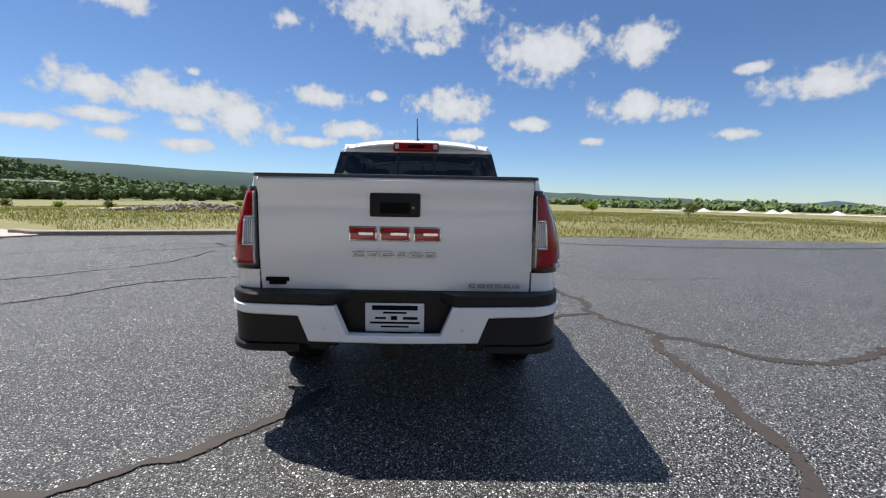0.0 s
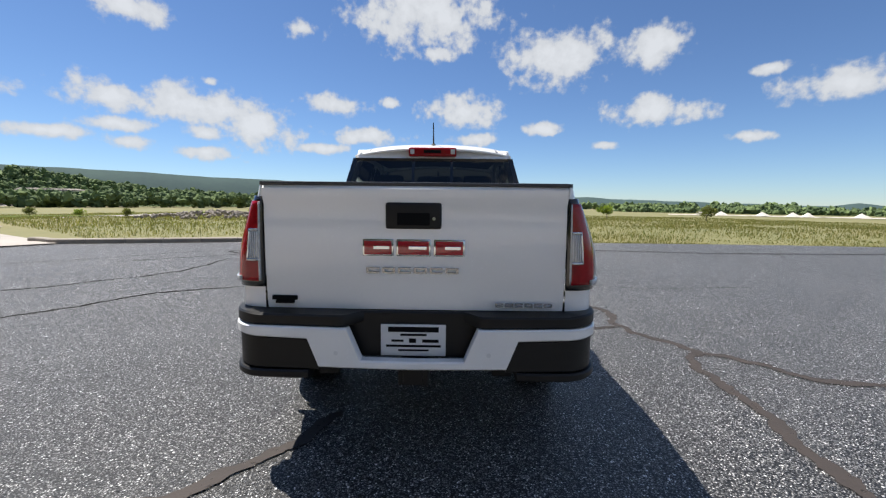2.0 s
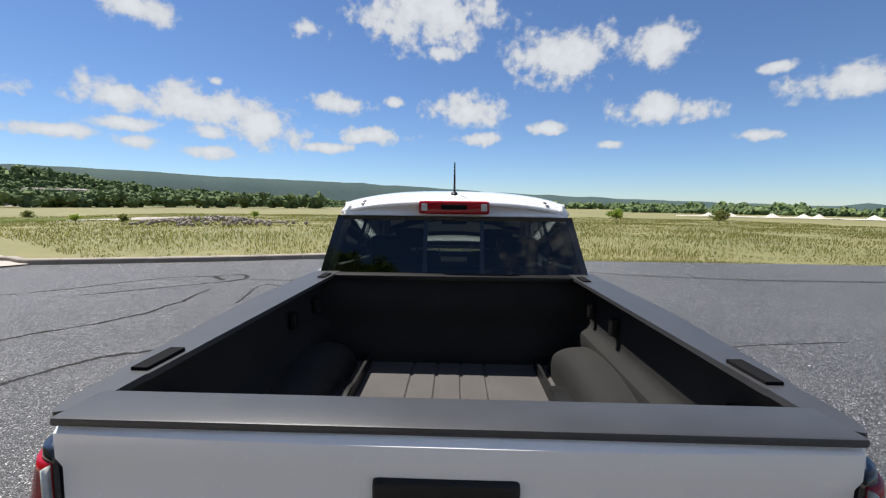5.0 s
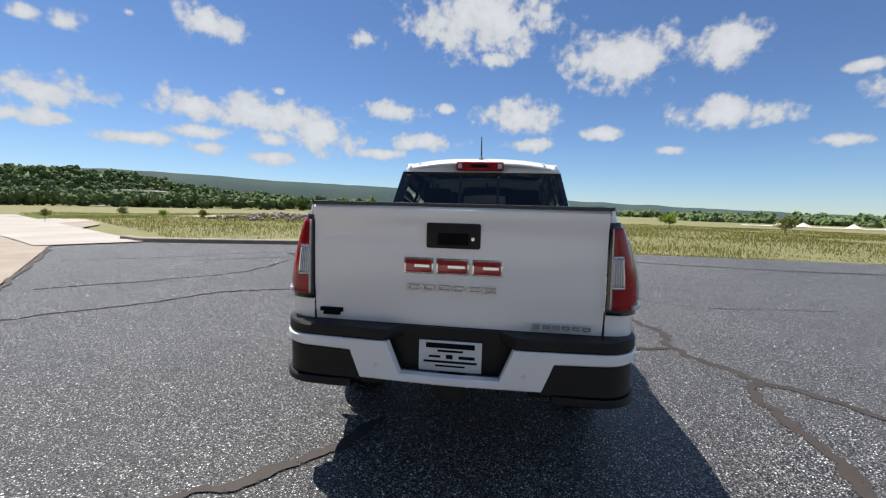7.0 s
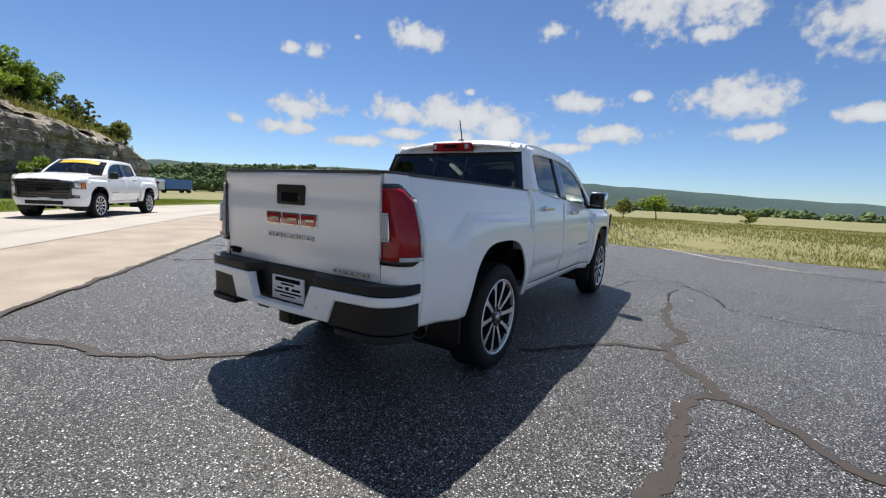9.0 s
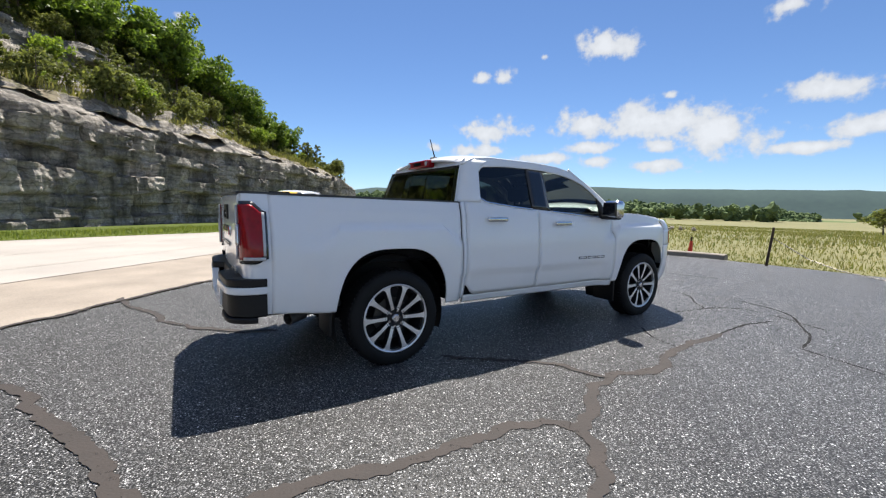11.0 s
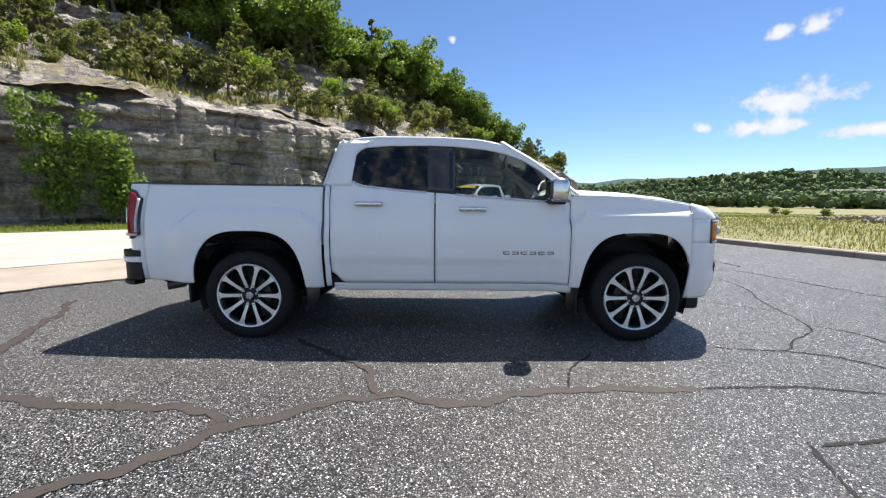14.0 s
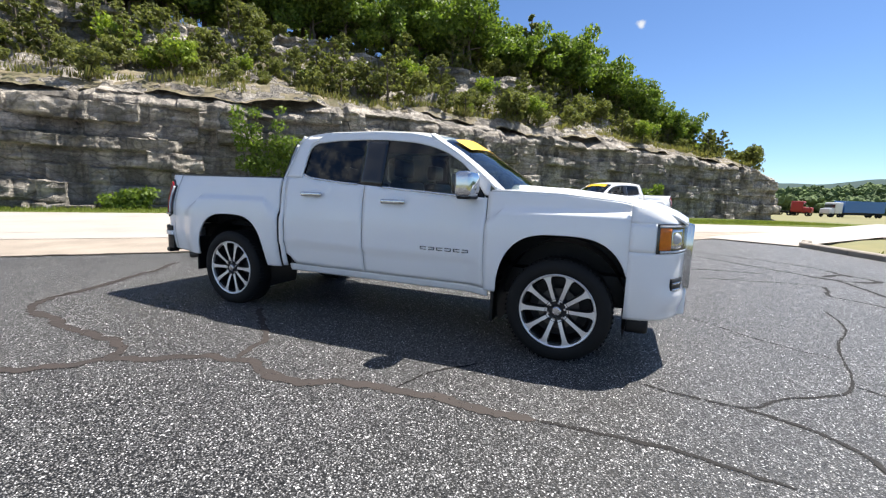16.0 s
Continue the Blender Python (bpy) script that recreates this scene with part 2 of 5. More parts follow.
M_JUNIPER = material("juniper_needles", (0.20, 0.21, 0.07), rough=0.65, scale=0.8, fine=8, tint=(0.10, 0.115, 0.04), island=0.6, spec=0.2)
M_BARK = material("grey_bark", (0.16, 0.13, 0.10), rough=0.9, vary=0.3, scale=4, fine=40, bump=0.6)
M_WOODS = material("far_woods", (0.14, 0.19, 0.075), rough=0.85, scale=0.02, fine=0.4, tint=(0.075, 0.11, 0.05), island=0.55, spec=0.15)
# distance haze over the ridge is mixed into its base colour as blue-green
M_RIDGE = material("haze_tinted_ridge", (0.06, 0.092, 0.085), rough=0.95, scale=0.006, fine=0.06, tint=(0.042, 0.066, 0.07), spec=0.1)
M_PILE = material("pale_gravel", (0.62, 0.58, 0.51), rough=0.95, vary=0.12, scale=0.8, fine=9)
M_BLUE = material("blue_trailer_paint", (0.05, 0.17, 0.45), rough=0.35, vary=0.1)
M_REDPAINT = material("red_cab_paint", (0.35, 0.02, 0.02), rough=0.35, vary=0.1)
M_RUST = material("weathered_steel_post", (0.13, 0.09, 0.07), rough=0.8, metal=0.4, vary=0.3, fine=80)
M_FLAG = material("red_marker", (0.6, 0.05, 0.03), rough=0.7, vary=0.1)


def let_light_through(m, share):
    """Leaves pass part of the light on to their far side."""
    t = m.node_tree
    p, out = t.nodes["Principled BSDF"], t.nodes["Material Output"]
    color = p.inputs["Base Color"].links[0].from_socket
    bright = node(t, "ShaderNodeVectorMath", [(0, color), (1, (1.5, 1.6, 0.9))], operation="MULTIPLY").outputs[0]
    back = node(t, "ShaderNodeBsdfTranslucent", [(0, bright)])
    mix = node(t, "ShaderNodeMixShader", [(0, share), (1, p.outputs[0]), (2, back.outputs[0])])
    t.links.new(mix.outputs[0], out.inputs["Surface"])


for leafy in (M_LEAF, M_LEAF_YELLOW, M_JUNIPER, M_GRASS, M_VERGE):
    let_light_through(leafy, 0.38)


def worn_away(m, scale, least, most):
    """Bands that have flaked off in spots and fray at their edges."""
    t = m.node_tree
    p, out = t.nodes["Principled BSDF"], t.nodes["Material Output"]
    at = node(t, "ShaderNodeTexCoord").outputs["Object"]
    gone = node(t, "ShaderNodeTexNoise", [("Vector", at), ("Scale", scale), ("Detail", 5.0), ("Roughness", 0.7)]).outputs[0]
    gone = node(t, "ShaderNodeMapRange", [("Value", gone), ("From Min", least), ("From Max", most)]).outputs[0]
    bare = node(t, "ShaderNodeBsdfTransparent")
    mix = node(t, "ShaderNodeMixShader", [(0, gone), (1, p.outputs[0]), (2, bare.outputs[0])])
    t.links.new(mix.outputs[0], out.inputs["Surface"])


worn_away(M_SEAL, 22.0, 0.60, 0.74)
worn_away(M_CRACK, 30.0, 0.55, 0.62)


def rock_material():
    m = bpy.data.materials.new("limestone")
    m.use_nodes = True
    t = m.node_tree
    p = t.nodes["Principled BSDF"]
    at = node(t, "ShaderNodeTexCoord").outputs["Object"]
    flat = node(t, "ShaderNodeVectorMath", [(0, at), (1, (0.22, 0.22, 2.2))], operation="MULTIPLY").outputs[0]
    tall = node(t, "ShaderNodeVectorMath", [(0, at), (1, (0.9, 0.9, 0.22))], operation="MULTIPLY").outputs[0]
    beds = node(t, "ShaderNodeTexNoise", [("Vector", flat), ("Scale", 1.6), ("Detail", 6.0), ("Roughness", 0.65)]).outputs[0]
    drip = node(t, "ShaderNodeTexNoise", [("Vector", tall), ("Scale", 0.8), ("Detail", 6.0), ("Roughness", 0.62)]).outputs[0]
    grit = node(t, "ShaderNodeTexNoise", [("Vector", at), ("Scale", 5.0), ("Detail", 6.0), ("Roughness", 0.7)]).outputs[0]
    base = node(t, "ShaderNodeMix", [(0, node(t, "ShaderNodeMapRange", [("Value", beds), ("From Min", 0.32), ("From Max", 0.66)]).outputs[0]),
                                     (6, (0.22, 0.19, 0.155, 1)), (7, (0.62, 0.56, 0.49, 1))], data_type="RGBA").outputs[2]
    stain = node(t, "ShaderNodeMapRange", [("Value", drip), ("From Min", 0.44), ("From Max", 0.60)]).outputs[0]
    base = node(t, "ShaderNodeMix", [(0, arith(t, "MULTIPLY", stain, 0.72)), (6, base), (7, (0.085, 0.08, 0.072, 1))], data_type="RGBA").outputs[2]
    bent = node(t, "ShaderNodeTexNoise", [("Vector", at), ("Scale", 1.1), ("Detail", 4.0)]).outputs["Color"]
    bent = node(t, "ShaderNodeVectorMath", [(0, at), (1, bent)], operation="ADD").outputs[0]
    bent = node(t, "ShaderNodeVectorMath", [(0, bent), (1, (0.8, 0.8, 1.7))], operation="MULTIPLY").outputs[0]
    cracks = t.nodes.new("ShaderNodeTexVoronoi")
    cracks.feature = "DISTANCE_TO_EDGE"
    cracks.inputs["Scale"].default_value = 1.0
    t.links.new(bent, cracks.inputs["Vector"])
    split_line = node(t, "ShaderNodeMapRange", [("Value", cracks.outputs["Distance"]), ("From Min", 0.005), ("From Max", 0.05), ("To Min", 0.45), ("To Max", 0.0)]).outputs[0]
    base = node(t, "ShaderNodeMix", [(0, split_line), (6, base), (7, (0.04, 0.036, 0.03, 1))], data_type="RGBA").outputs[2]
    speck = node(t, "ShaderNodeMapRange", [("Value", grit), ("From Min", 0.30), ("From Max", 0.72), ("To Min", 0.62), ("To Max", 1.25)]).outputs[0]
    col = node(t, "ShaderNodeVectorMath", [(0, base), ("Scale", speck)], operation="SCALE").outputs[0]
    t.links.new(col, p.inputs["Base Color"])
    p.inputs["Roughness"].default_value = 0.9
    both_h = arith(t, "ADD", arith(t, "MULTIPLY", beds, 0.6), grit)
    b = node(t, "ShaderNodeBump", [("Height", both_h), ("Strength", 1.0), ("Distance", 0.25)])
    t.links.new(b.outputs[0], p.inputs["Normal"])
    return m


M_ROCK = rock_material()
M_SCREE = material("dry_scree_slope", (0.27, 0.215, 0.15), rough=0.95, vary=0.3, scale=0.9, fine=6, bump=1.0, tint=(0.07, 0.075, 0.03))


# ---- mesh helpers ----
def mesh_of(name, verts, faces, mat, parent=None, label="", smooth=False):
    me = bpy.data.meshes.new(name)
    me.from_pydata([tuple(v) for v in verts], [], faces)
    me.materials.append(mat)
    if smooth:
        me.polygons.foreach_set("use_smooth", [True] * len(me.polygons))
    me.update()
    ob = new(name, me)
    if parent is not None:
        ob.parent = parent
    if label:
        tagged(ob, label)
    return ob


def part(name, bm, mat, parent=None, label="", smooth=False):
    """One bmesh as one mesh object under a thing or part."""
    bmesh.ops.recalc_face_normals(bm, faces=bm.faces)
    me = bpy.data.meshes.new(name)
    bm.to_mesh(me)
    bm.free()
    me.materials.append(mat)
    if smooth:
        me.polygons.foreach_set("use_smooth", [True] * len(me.polygons))
        me.set_sharp_from_angle(angle=radians(38))
    ob = new(name, me)
    if parent is not None:
        ob.parent = parent
    if label:
        tagged(ob, label)
    return ob


def box(bm, lo, hi, bevel=0.0, seg=2, turn=None):
    """A bevelled box from corner to corner, added to bm."""
    c = [(a + b) / 2 for a, b in zip(lo, hi)]
    s = [abs(b - a) for a, b in zip(lo, hi)]
    m = Matrix.Translation(c) @ (turn or Matrix.Identity(4)) @ Matrix.Diagonal((*s, 1))
    made = bmesh.ops.create_cube(bm, size=1.0, matrix=m)
    if bevel:
        edges = list({e for v in made["verts"] for e in v.link_edges})
        bmesh.ops.bevel(bm, geom=edges, offset=min(bevel, min(s) * 0.45), segments=seg, affect="EDGES", profile=0.6)
    return bm


def tube(bm, a, b, r1, r2=None, n=12):
    """A capped tapered cylinder from a to b, added to bm."""
    a, b = Vector(a), Vector(b)
    way = b - a
    m = Matrix.Translation((a + b) / 2) @ way.to_track_quat("Z", "Y").to_matrix().to_4x4()
    bmesh.ops.create_cone(bm, cap_ends=True, segments=n, radius1=r1, radius2=r1 if r2 is None else r2, depth=way.length, matrix=m)
    return bm


def lathe(bm, profile, n=48, m=Matrix.Identity(4)):
    """Turns (radius, along x) pairs round the x axis."""
    rings = []
    for r, x in profile:
        rings.append([bm.verts.new(m @ Vector((x, r * math.cos(2 * math.pi * k / n), r * math.sin(2 * math.pi * k / n)))) for k in range(n)])
    for p, q in zip(rings, rings[1:]):
        for k in range(n):
            bm.faces.new((p[k], p[(k + 1) % n], q[(k + 1) % n], q[k]))
    return bm


def sheet(bm, f, nu, nv):
    """A grid surface from f(u, v), u and v from 0 to 1."""
    rows = [[bm.verts.new(f(i / nu, j / nv)) for j in range(nv + 1)] for i in range(nu + 1)]
    for i in range(nu):
        for j in range(nv):
            bm.faces.new((rows[i][j], rows[i + 1][j], rows[i + 1][j + 1], rows[i][j + 1]))
    return bm


def thick(ob, depth, offset=-1.0):
    s = ob.modifiers.new("thickness", "SOLIDIFY")
    s.thickness, s.offset = depth, offset
    return ob


def ramp01(a, b, t):
    t = min(1.0, max(0.0, (t - a) / (b - a)))
    return t * t * (3 - 2 * t)


# ---- land ----
ROAD_AT, ROAD_D, ROAD_N = Vector((0.85, -5.3, 0)), Vector((-0.734, 0.679, 0)), Vector((-0.679, -0.734, 0))


def road_xy(u, s):
    return ROAD_AT + ROAD_D * u + ROAD_N * s


def land_z(x, y):
    r = math.hypot(x, y)
    z = -0.011 * max(0.0, min(r, 150.0) - 15.0) - 0.002 * max(0.0, min(r, 1200.0) - 150.0)
    return z


def field_z(x, y):
    """Uneven meadow: a low swell behind the kerb."""
    r = math.hypot(x, y)
    swell = 0.25 * ramp01(13, 20, y + 0.2 * abs(x)) * ramp01(60, 30, r)
    return land_z(x, y) + swell + 0.12 * noise.noise((x * 0.13, y * 0.13, 0)) * ramp01(13, 18, r)


# one ground sheet out to the horizon
verts, faces = [], []
radii = [0, 4, 8, 11, 13, 15, 17, 19, 22, 26, 31, 37, 45, 55, 70, 90, 120, 160, 220, 320, 500, 800, 1300, 2200, 4200]
SPOKES = 144
for r in radii:
    for k in range(SPOKES):
        a = 2 * math.pi * k / SPOKES
        x, y = r * math.sin(a), r * math.cos(a)
        s = (Vector((x, y, 0)) - ROAD_AT).dot(ROAD_N)
        z = land_z(x, y) if s > -1 or y < 6 else field_z(x, y)
        verts.append((x, y, z - 0.06))
for i in range(len(radii) - 1):
    for k in range(SPOKES):
        faces.append((i * SPOKES + k, i * SPOKES + (k + 1) % SPOKES, (i + 1) * SPOKES + (k + 1) % SPOKES, (i + 1) * SPOKES + k))
ground = tagged(mesh_of("ground", verts, faces, M_FIELD, smooth=True), "rolling meadow of dry yellow-green grass", "ground", kind="structure")


def lot_edge(x):
    """Far edge of the car park, along y."""
    return float(np.interp(x, [-13.0, -10.4, -8, -6, -4, -2, 3, 9, 16, 40], [8.0, 8.6, 9.2, 9.8, 10.5, 11.1, 10.9, 10.9, 11.0, 9.0]))


# car park: one asphalt sheet with a crowned grid
bm = bmesh.new()
def lot_point(u, v):
    x = -13.0 + 58.0 * u
    lo = -5.3 - 0.925 * (x - 0.85) if x < 22 else -24.9
    lo = max(lo, -40.0)
    if x > 22:
        lo = -24.9
    hi = lot_edge(x)
    y = min(lo, hi - 0.3) + (hi - min(lo, hi - 0.3)) * v
    return Vector((x, y, land_z(x, y) * 0.9))
sheet(bm, lot_point, 90, 60)
car_park = part("car_park_surface", bm, M_ASPHALT, None, smooth=True)
tagged(car_park, "worn grey asphalt car park with pale stone chips", "pavement", kind="structure")

# road with its gravelly shoulder
def road_strip(name, s0, s1, mat, lift, label):
    b = bmesh.new()
    def f(u, v):
        uu = -60 + 130 * u
        bend = 0.010 * max(0.0, uu - 24) ** 2
        lo, hi = (q(uu) if callable(q) else q for q in (s0, s1))
        p = road_xy(uu, lo + (hi - lo) * v - bend)
        return Vector((p.x, p.y, land_z(p.x, p.y) + lift + 0.01 * noise.noise((p.x * 0.3, p.y * 0.3, 7))))
    sheet(b, f, 130, 6)
    return tagged(part(name, b, mat, None, smooth=True), label, "road", kind="structure")


road_strip("road_shoulder", 0.02, 2.6, M_SHOULDER, 0.012, "tan gravelly concrete shoulder beside the road")
def far_kerb(u):
    """Far edge of the road, which widens beside the car park."""
    return float(np.interp(u, [-60, -8, 2, 8, 16, 30, 70], [13.6, 13.4, 12.6, 11.0, 8.4, 7.8, 8.0]))


road_strip("road", 2.5, far_kerb, M_ROAD, 0.02, "pale worn concrete road with faint joints")
road_strip("verge", lambda u: far_kerb(u) - 0.1, 21.0, M_VERGE, 0.03, "green grass verge at the foot of the rock face")
# branch that leaves the car park towards the lorries
b = bmesh.new()
def branch(u, v):
    p = Vector((-12.0, 6.6, 0)).lerp(Vector((-52, 30, 0)), u) + Vector((0.5, 0.86, 0)) * (2.5 * (v - 0.5) * (1 + 1.3 * u) + 0.9)
    return Vector((p.x, p.y, land_z(p.x, p.y) + 0.035))
sheet(b, branch, 40, 4)
tagged(part("side_road", b, M_ROAD, None, smooth=True), "pale concrete side road curving past the meadow", "road", kind="structure")


# kerb: separate concrete lengths with a face and a sloping top
kerb = tagged(new("kerb"), "weathered low concrete kerb edging the meadow", "kerb", kind="structure")
def kerb_line(t):
    x = -12.3 + 10.7 * t
    return Vector((x, lot_edge(x) + 0.06 - 0.7 * ramp01(0.12, 0.0, t) * -1.0, 0))
for k in range(11):
    b = bmesh.new()
    prof = [(0.0, -0.05), (0.015, 0.11), (0.04, 0.135), (0.17, 0.145), (0.19, 0.12), (0.2, -0.05)]
    t0, t1 = k / 11 + 0.0006, (k + 1) / 11 - 0.0006
    rings = []
    for q in range(5):
        t = t0 + (t1 - t0) * q / 4
        p = kerb_line(t)
        d = (kerb_line(t + 0.01) - kerb_line(t - 0.01)).normalized()
        n = Vector((-d.y, d.x, 0))
        rings.append([b.verts.new(p + n * w + Vector((0, 0, h + land_z(p.x, p.y)))) for w, h in prof])
    for r0, r1 in zip(rings, rings[1:]):
        for i in range(len(prof) - 1):
            b.faces.new((r0[i], r1[i], r1[i + 1], r0[i + 1]))
    b.faces.new(rings[0]); b.faces.new(rings[-1])
    part("kerb_stone", b, M_KERB, kerb)


# sealed and open cracks lie on the asphalt as thin uneven bands
def band(name, points, width, mat, label, seed=0, lift=0.004):
    pts = [Vector((x, y, 0)) for x, y in points]
    fine_pts = []
    for i in range(len(pts) - 1):
        p0, p1, p2, p3 = pts[max(0, i - 1)], pts[i], pts[i + 1], pts[min(len(pts) - 1, i + 2)]
        n = max(3, int((p2 - p1).length / 0.022))
        for k in range(n):
            t = k / n
            fine_pts.append(0.5 * (2 * p1 + (p2 - p0) * t + (2 * p0 - 5 * p1 + 4 * p2 - p3) * t * t + (3 * p1 - 3 * p2 + p3 - p0) * t ** 3))
    fine_pts.append(pts[-1])
    v, f = [], []
    for i, p in enumerate(fine_pts):
        d = (fine_pts[min(i + 1, len(fine_pts) - 1)] - fine_pts[max(0, i - 1)]).normalized()
        n = Vector((-d.y, d.x, 0))
        wob = noise.noise((p.x * 2.2, p.y * 2.2, seed)) * width * 0.9 + noise.noise((p.x * 9, p.y * 9, seed)) * width * 0.5
        end = min(1.0, 0.25 + min(i, len(fine_pts) - 1 - i) / 6)
        w1 = width * end * (0.5 + 0.35 * noise.noise((p.x * 5, p.y * 5, seed + 5)) + 0.3 * noise.noise((p.x * 26, p.y * 26, seed)))
        w2 = width * end * (0.5 + 0.35 * noise.noise((p.x * 5, p.y * 5, seed + 9)) + 0.3 * noise.noise((p.x * 26, p.y * 26, seed + 3)))
        c = p + n * wob
        z = land_z(c.x, c.y) * 0.9 + lift
        v += [(*(c + n * max(0.003, w1)).xy, z), (*(c - n * max(0.003, w2)).xy, z)]
    for i in range(len(fine_pts) - 1):
        f.append((2 * i, 2 * i + 1, 2 * i + 3, 2 * i + 2))
    return mesh_of(name, v, f, mat, car_park, label)


SEALS = [
    ([(1.78, -1.5), (1.95, -1.38), (2.0, -0.9), (2.03, -0.3), (2.05, 0.05), (2.15, 0.4), (2.25, 0.5), (2.12, 0.8), (1.92, 1.25), (1.95, 1.65), (1.96, 1.95), (1.79, 2.46), (1.79, 2.9), (1.77, 3.3)], 0.085),
    ([(2.22, 0.5), (2.4, 0.42), (2.6, 0.22), (2.85, -0.05), (3.3, -0.1), (4.2, 0.25)], 0.075),
    ([(1.92, 1.25), (1.66, 1.15), (1.42, 1.0), (0.9, 0.4)], 0.05),
    ([(1.9, -1.48), (1.5, -1.7), (1.08, -1.82), (0.4, -2.2), (-0.35, -2.63)], 0.08),
    ([(-2.9, -2.1), (-2.3, -1.95), (-1.65, -1.66), (-1.12, -1.44), (-0.78, -1.12), (-0.5, -0.6)], 0.07),
]
OPEN = [
    ([(1.77, 3.3), (1.75, 3.85), (1.78, 4.2), (1.83, 4.4)], 0.03), ([(1.79, 2.46), (1.47, 2.56), (1.2, 2.78)], 0.022),
    ([(1.01, 3.82), (1.09, 4.35), (0.86, 4.63), (0.62, 4.99), (0.38, 5.16), (-0.48, 5.4), (-1.3, 5.76), (-2.0, 5.85)], 0.02),
    ([(-0.91, 4.39), (-0.38, 4.91), (-0.17, 5.28)], 0.018), ([(1.09, 4.35), (1.26, 4.71), (1.6, 4.8), (2.3, 4.5)], 0.03),
    ([(0.4, 5.15), (0.8, 5.4), (1.7, 5.1), (2.25, 4.1), (2.4, 3.5)], 0.025), ([(2.36, 3.46), (3.1, 3.24), (3.75, 3.3), (5.0, 3.5)], 0.025),
    ([(-5.1, 0.5), (-4.3, 1.5), (-3.8, 2.4), (-2.95, 2.95), (-1.6, 3.6)], 0.07), ([(-6.4, 1.9), (-5.4, 3.0), (-4.65, 4.2), (-4.7, 6.0)], 0.065),
    ([(-9.0, 4.4), (-7.6, 5.5), (-6.3, 7.0), (-5.2, 7.35)], 0.07), ([(-6.65, 5.25), (-4.88, 6.7), (-4.5, 6.95), (-3.1, 7.0)], 0.07),
    ([(-4.9, 6.6), (-4.6, 7.2), (-4.9, 7.6), (-5.4, 7.3), (-4.9, 6.9)], 0.1), ([(-3.6, 4.9), (-3.9, 6.4), (-3.1, 6.3), (-2.5, 6.7), (0, 7.3)], 0.045),
]
for i, (pts, w) in enumerate(SEALS):
    band("crack_seal", pts, w, M_SEAL, "brownish tar seal over a crack", i * 3.1, 0.004 + 0.0012 * i)
for i, (pts, w) in enumerate(OPEN):
    band("crack", pts, w, M_CRACK, "dark open crack in the asphalt", 40 + i * 2.7, 0.003 + 0.0005 * (i % 3))
band("joint_seal", [(0.83, -5.25), (-2.9, -1.85), (-6.8, 1.8), (-9.5, 4.35), (-12.0, 6.6)], 0.075, M_SEAL, "dark sealed joint between asphalt and road", 99, 0.016)
for uoff in (3.9, 6.2):
    a, c = road_xy(-12, uoff), road_xy(30, uoff)
    band("road_joint", [(a.x, a.y), ((a.x + c.x) / 2, (a.y + c.y) / 2), (c.x, c.y)], 0.025, M_KERB, "thin joint line in the road", 120 + uoff, 0.036)


# ---- rock cutting with its wooded slope ----
CUT_SCALE, CUT_FROM = 1.38, Vector((4.1, 1.8, 1.22))


def cut_pt(u, s, z):
    """A place in the cutting's own plan, drawn to CUT_SCALE."""
    p = road_xy(u, s)
    return CUT_FROM + (Vector((p.x, p.y, z)) - CUT_FROM) * CUT_SCALE


def crest(u):
    """Height of the rock face along the cutting."""
    return float(np.interp(u, [-40, -10, 0, 10, 20, 30, 38, 43], [4.6, 4.5, 5.0, 5.2, 5.0, 4.6, 4.2, 2.9]))


def hill_z(u, s):
    """Height of the slope above the face, s from the road's edge."""
    top = crest(u)
    rise = float(np.interp(s, [10.5, 12.5, 16, 17.2, 19, 26, 40, 70], [0.0, 0.5, 2.6, 4.2, 4.7, 6.6, 9.5, 12.0]))
    fade = ramp01(52, 18, u)
    fade2 = ramp01(47, 34, u)
    return top + rise * (0.15 + 0.85 * fade) * (0.3 + 0.7 * fade2)


def cliff_push(u, z):
    """How far the face stands out from its line: beds, ledges, joints and broken blocks."""
    level = z * 1.7 + 0.9 * noise.noise((u * 0.05, z * 0.7, 4)) + 0.25 * noise.noise((u * 0.3, 0, 5))
    bed = math.floor(level)
    out = 0.30 * noise.noise((u * 0.12, bed * 3.7, 1.0)) + 0.30 * (noise.cell((u * 0.55 + bed * 0.37, bed * 1.3, 2.0)) - 0.5)
    out += 0.10 * (noise.cell((u * 1.7 + bed * 0.7, bed * 2.1, 8.0)) - 0.5)
    out += 0.7 * noise.noise((u * 0.13, z * 0.10, 9.0)) + 0.16 * noise.noise((u * 1.3, z * 1.8, 5.0))
    seam = level % 1.0
    out += 0.07 * noise.noise((u * 3.7, z * 5.5, 6.0)) - 0.16 * ramp01(0.14, 0.0, seam) * (0.4 + noise.noise((u * 0.4, bed, 3)))
    joint = abs((u * 0.21 + 0.25 * noise.noise((u * 0.2, z * 0.1, 3))) % 1.0 - 0.5)
    return out - 0.25 * ramp01(0.06, 0.0, joint)


def slope_z(u, s):
    step = (s * 0.62 + 0.9 * noise.noise((u * 0.10, s * 0.12, 40))) % 1.0
    z = hill_z(u, s) + 0.75 * (ramp01(0.62, 0.95, step) - step) * ramp01(11.5, 13.0, s) * ramp01(30, 20, s) + 0.35 * noise.noise((u * 0.3, s * 0.35, 30)) + 0.22 * noise.noise((u * 1.1, s * 1.2, 31)) + 0.10 * noise.noise((u * 3, s * 3, 33))
    return z


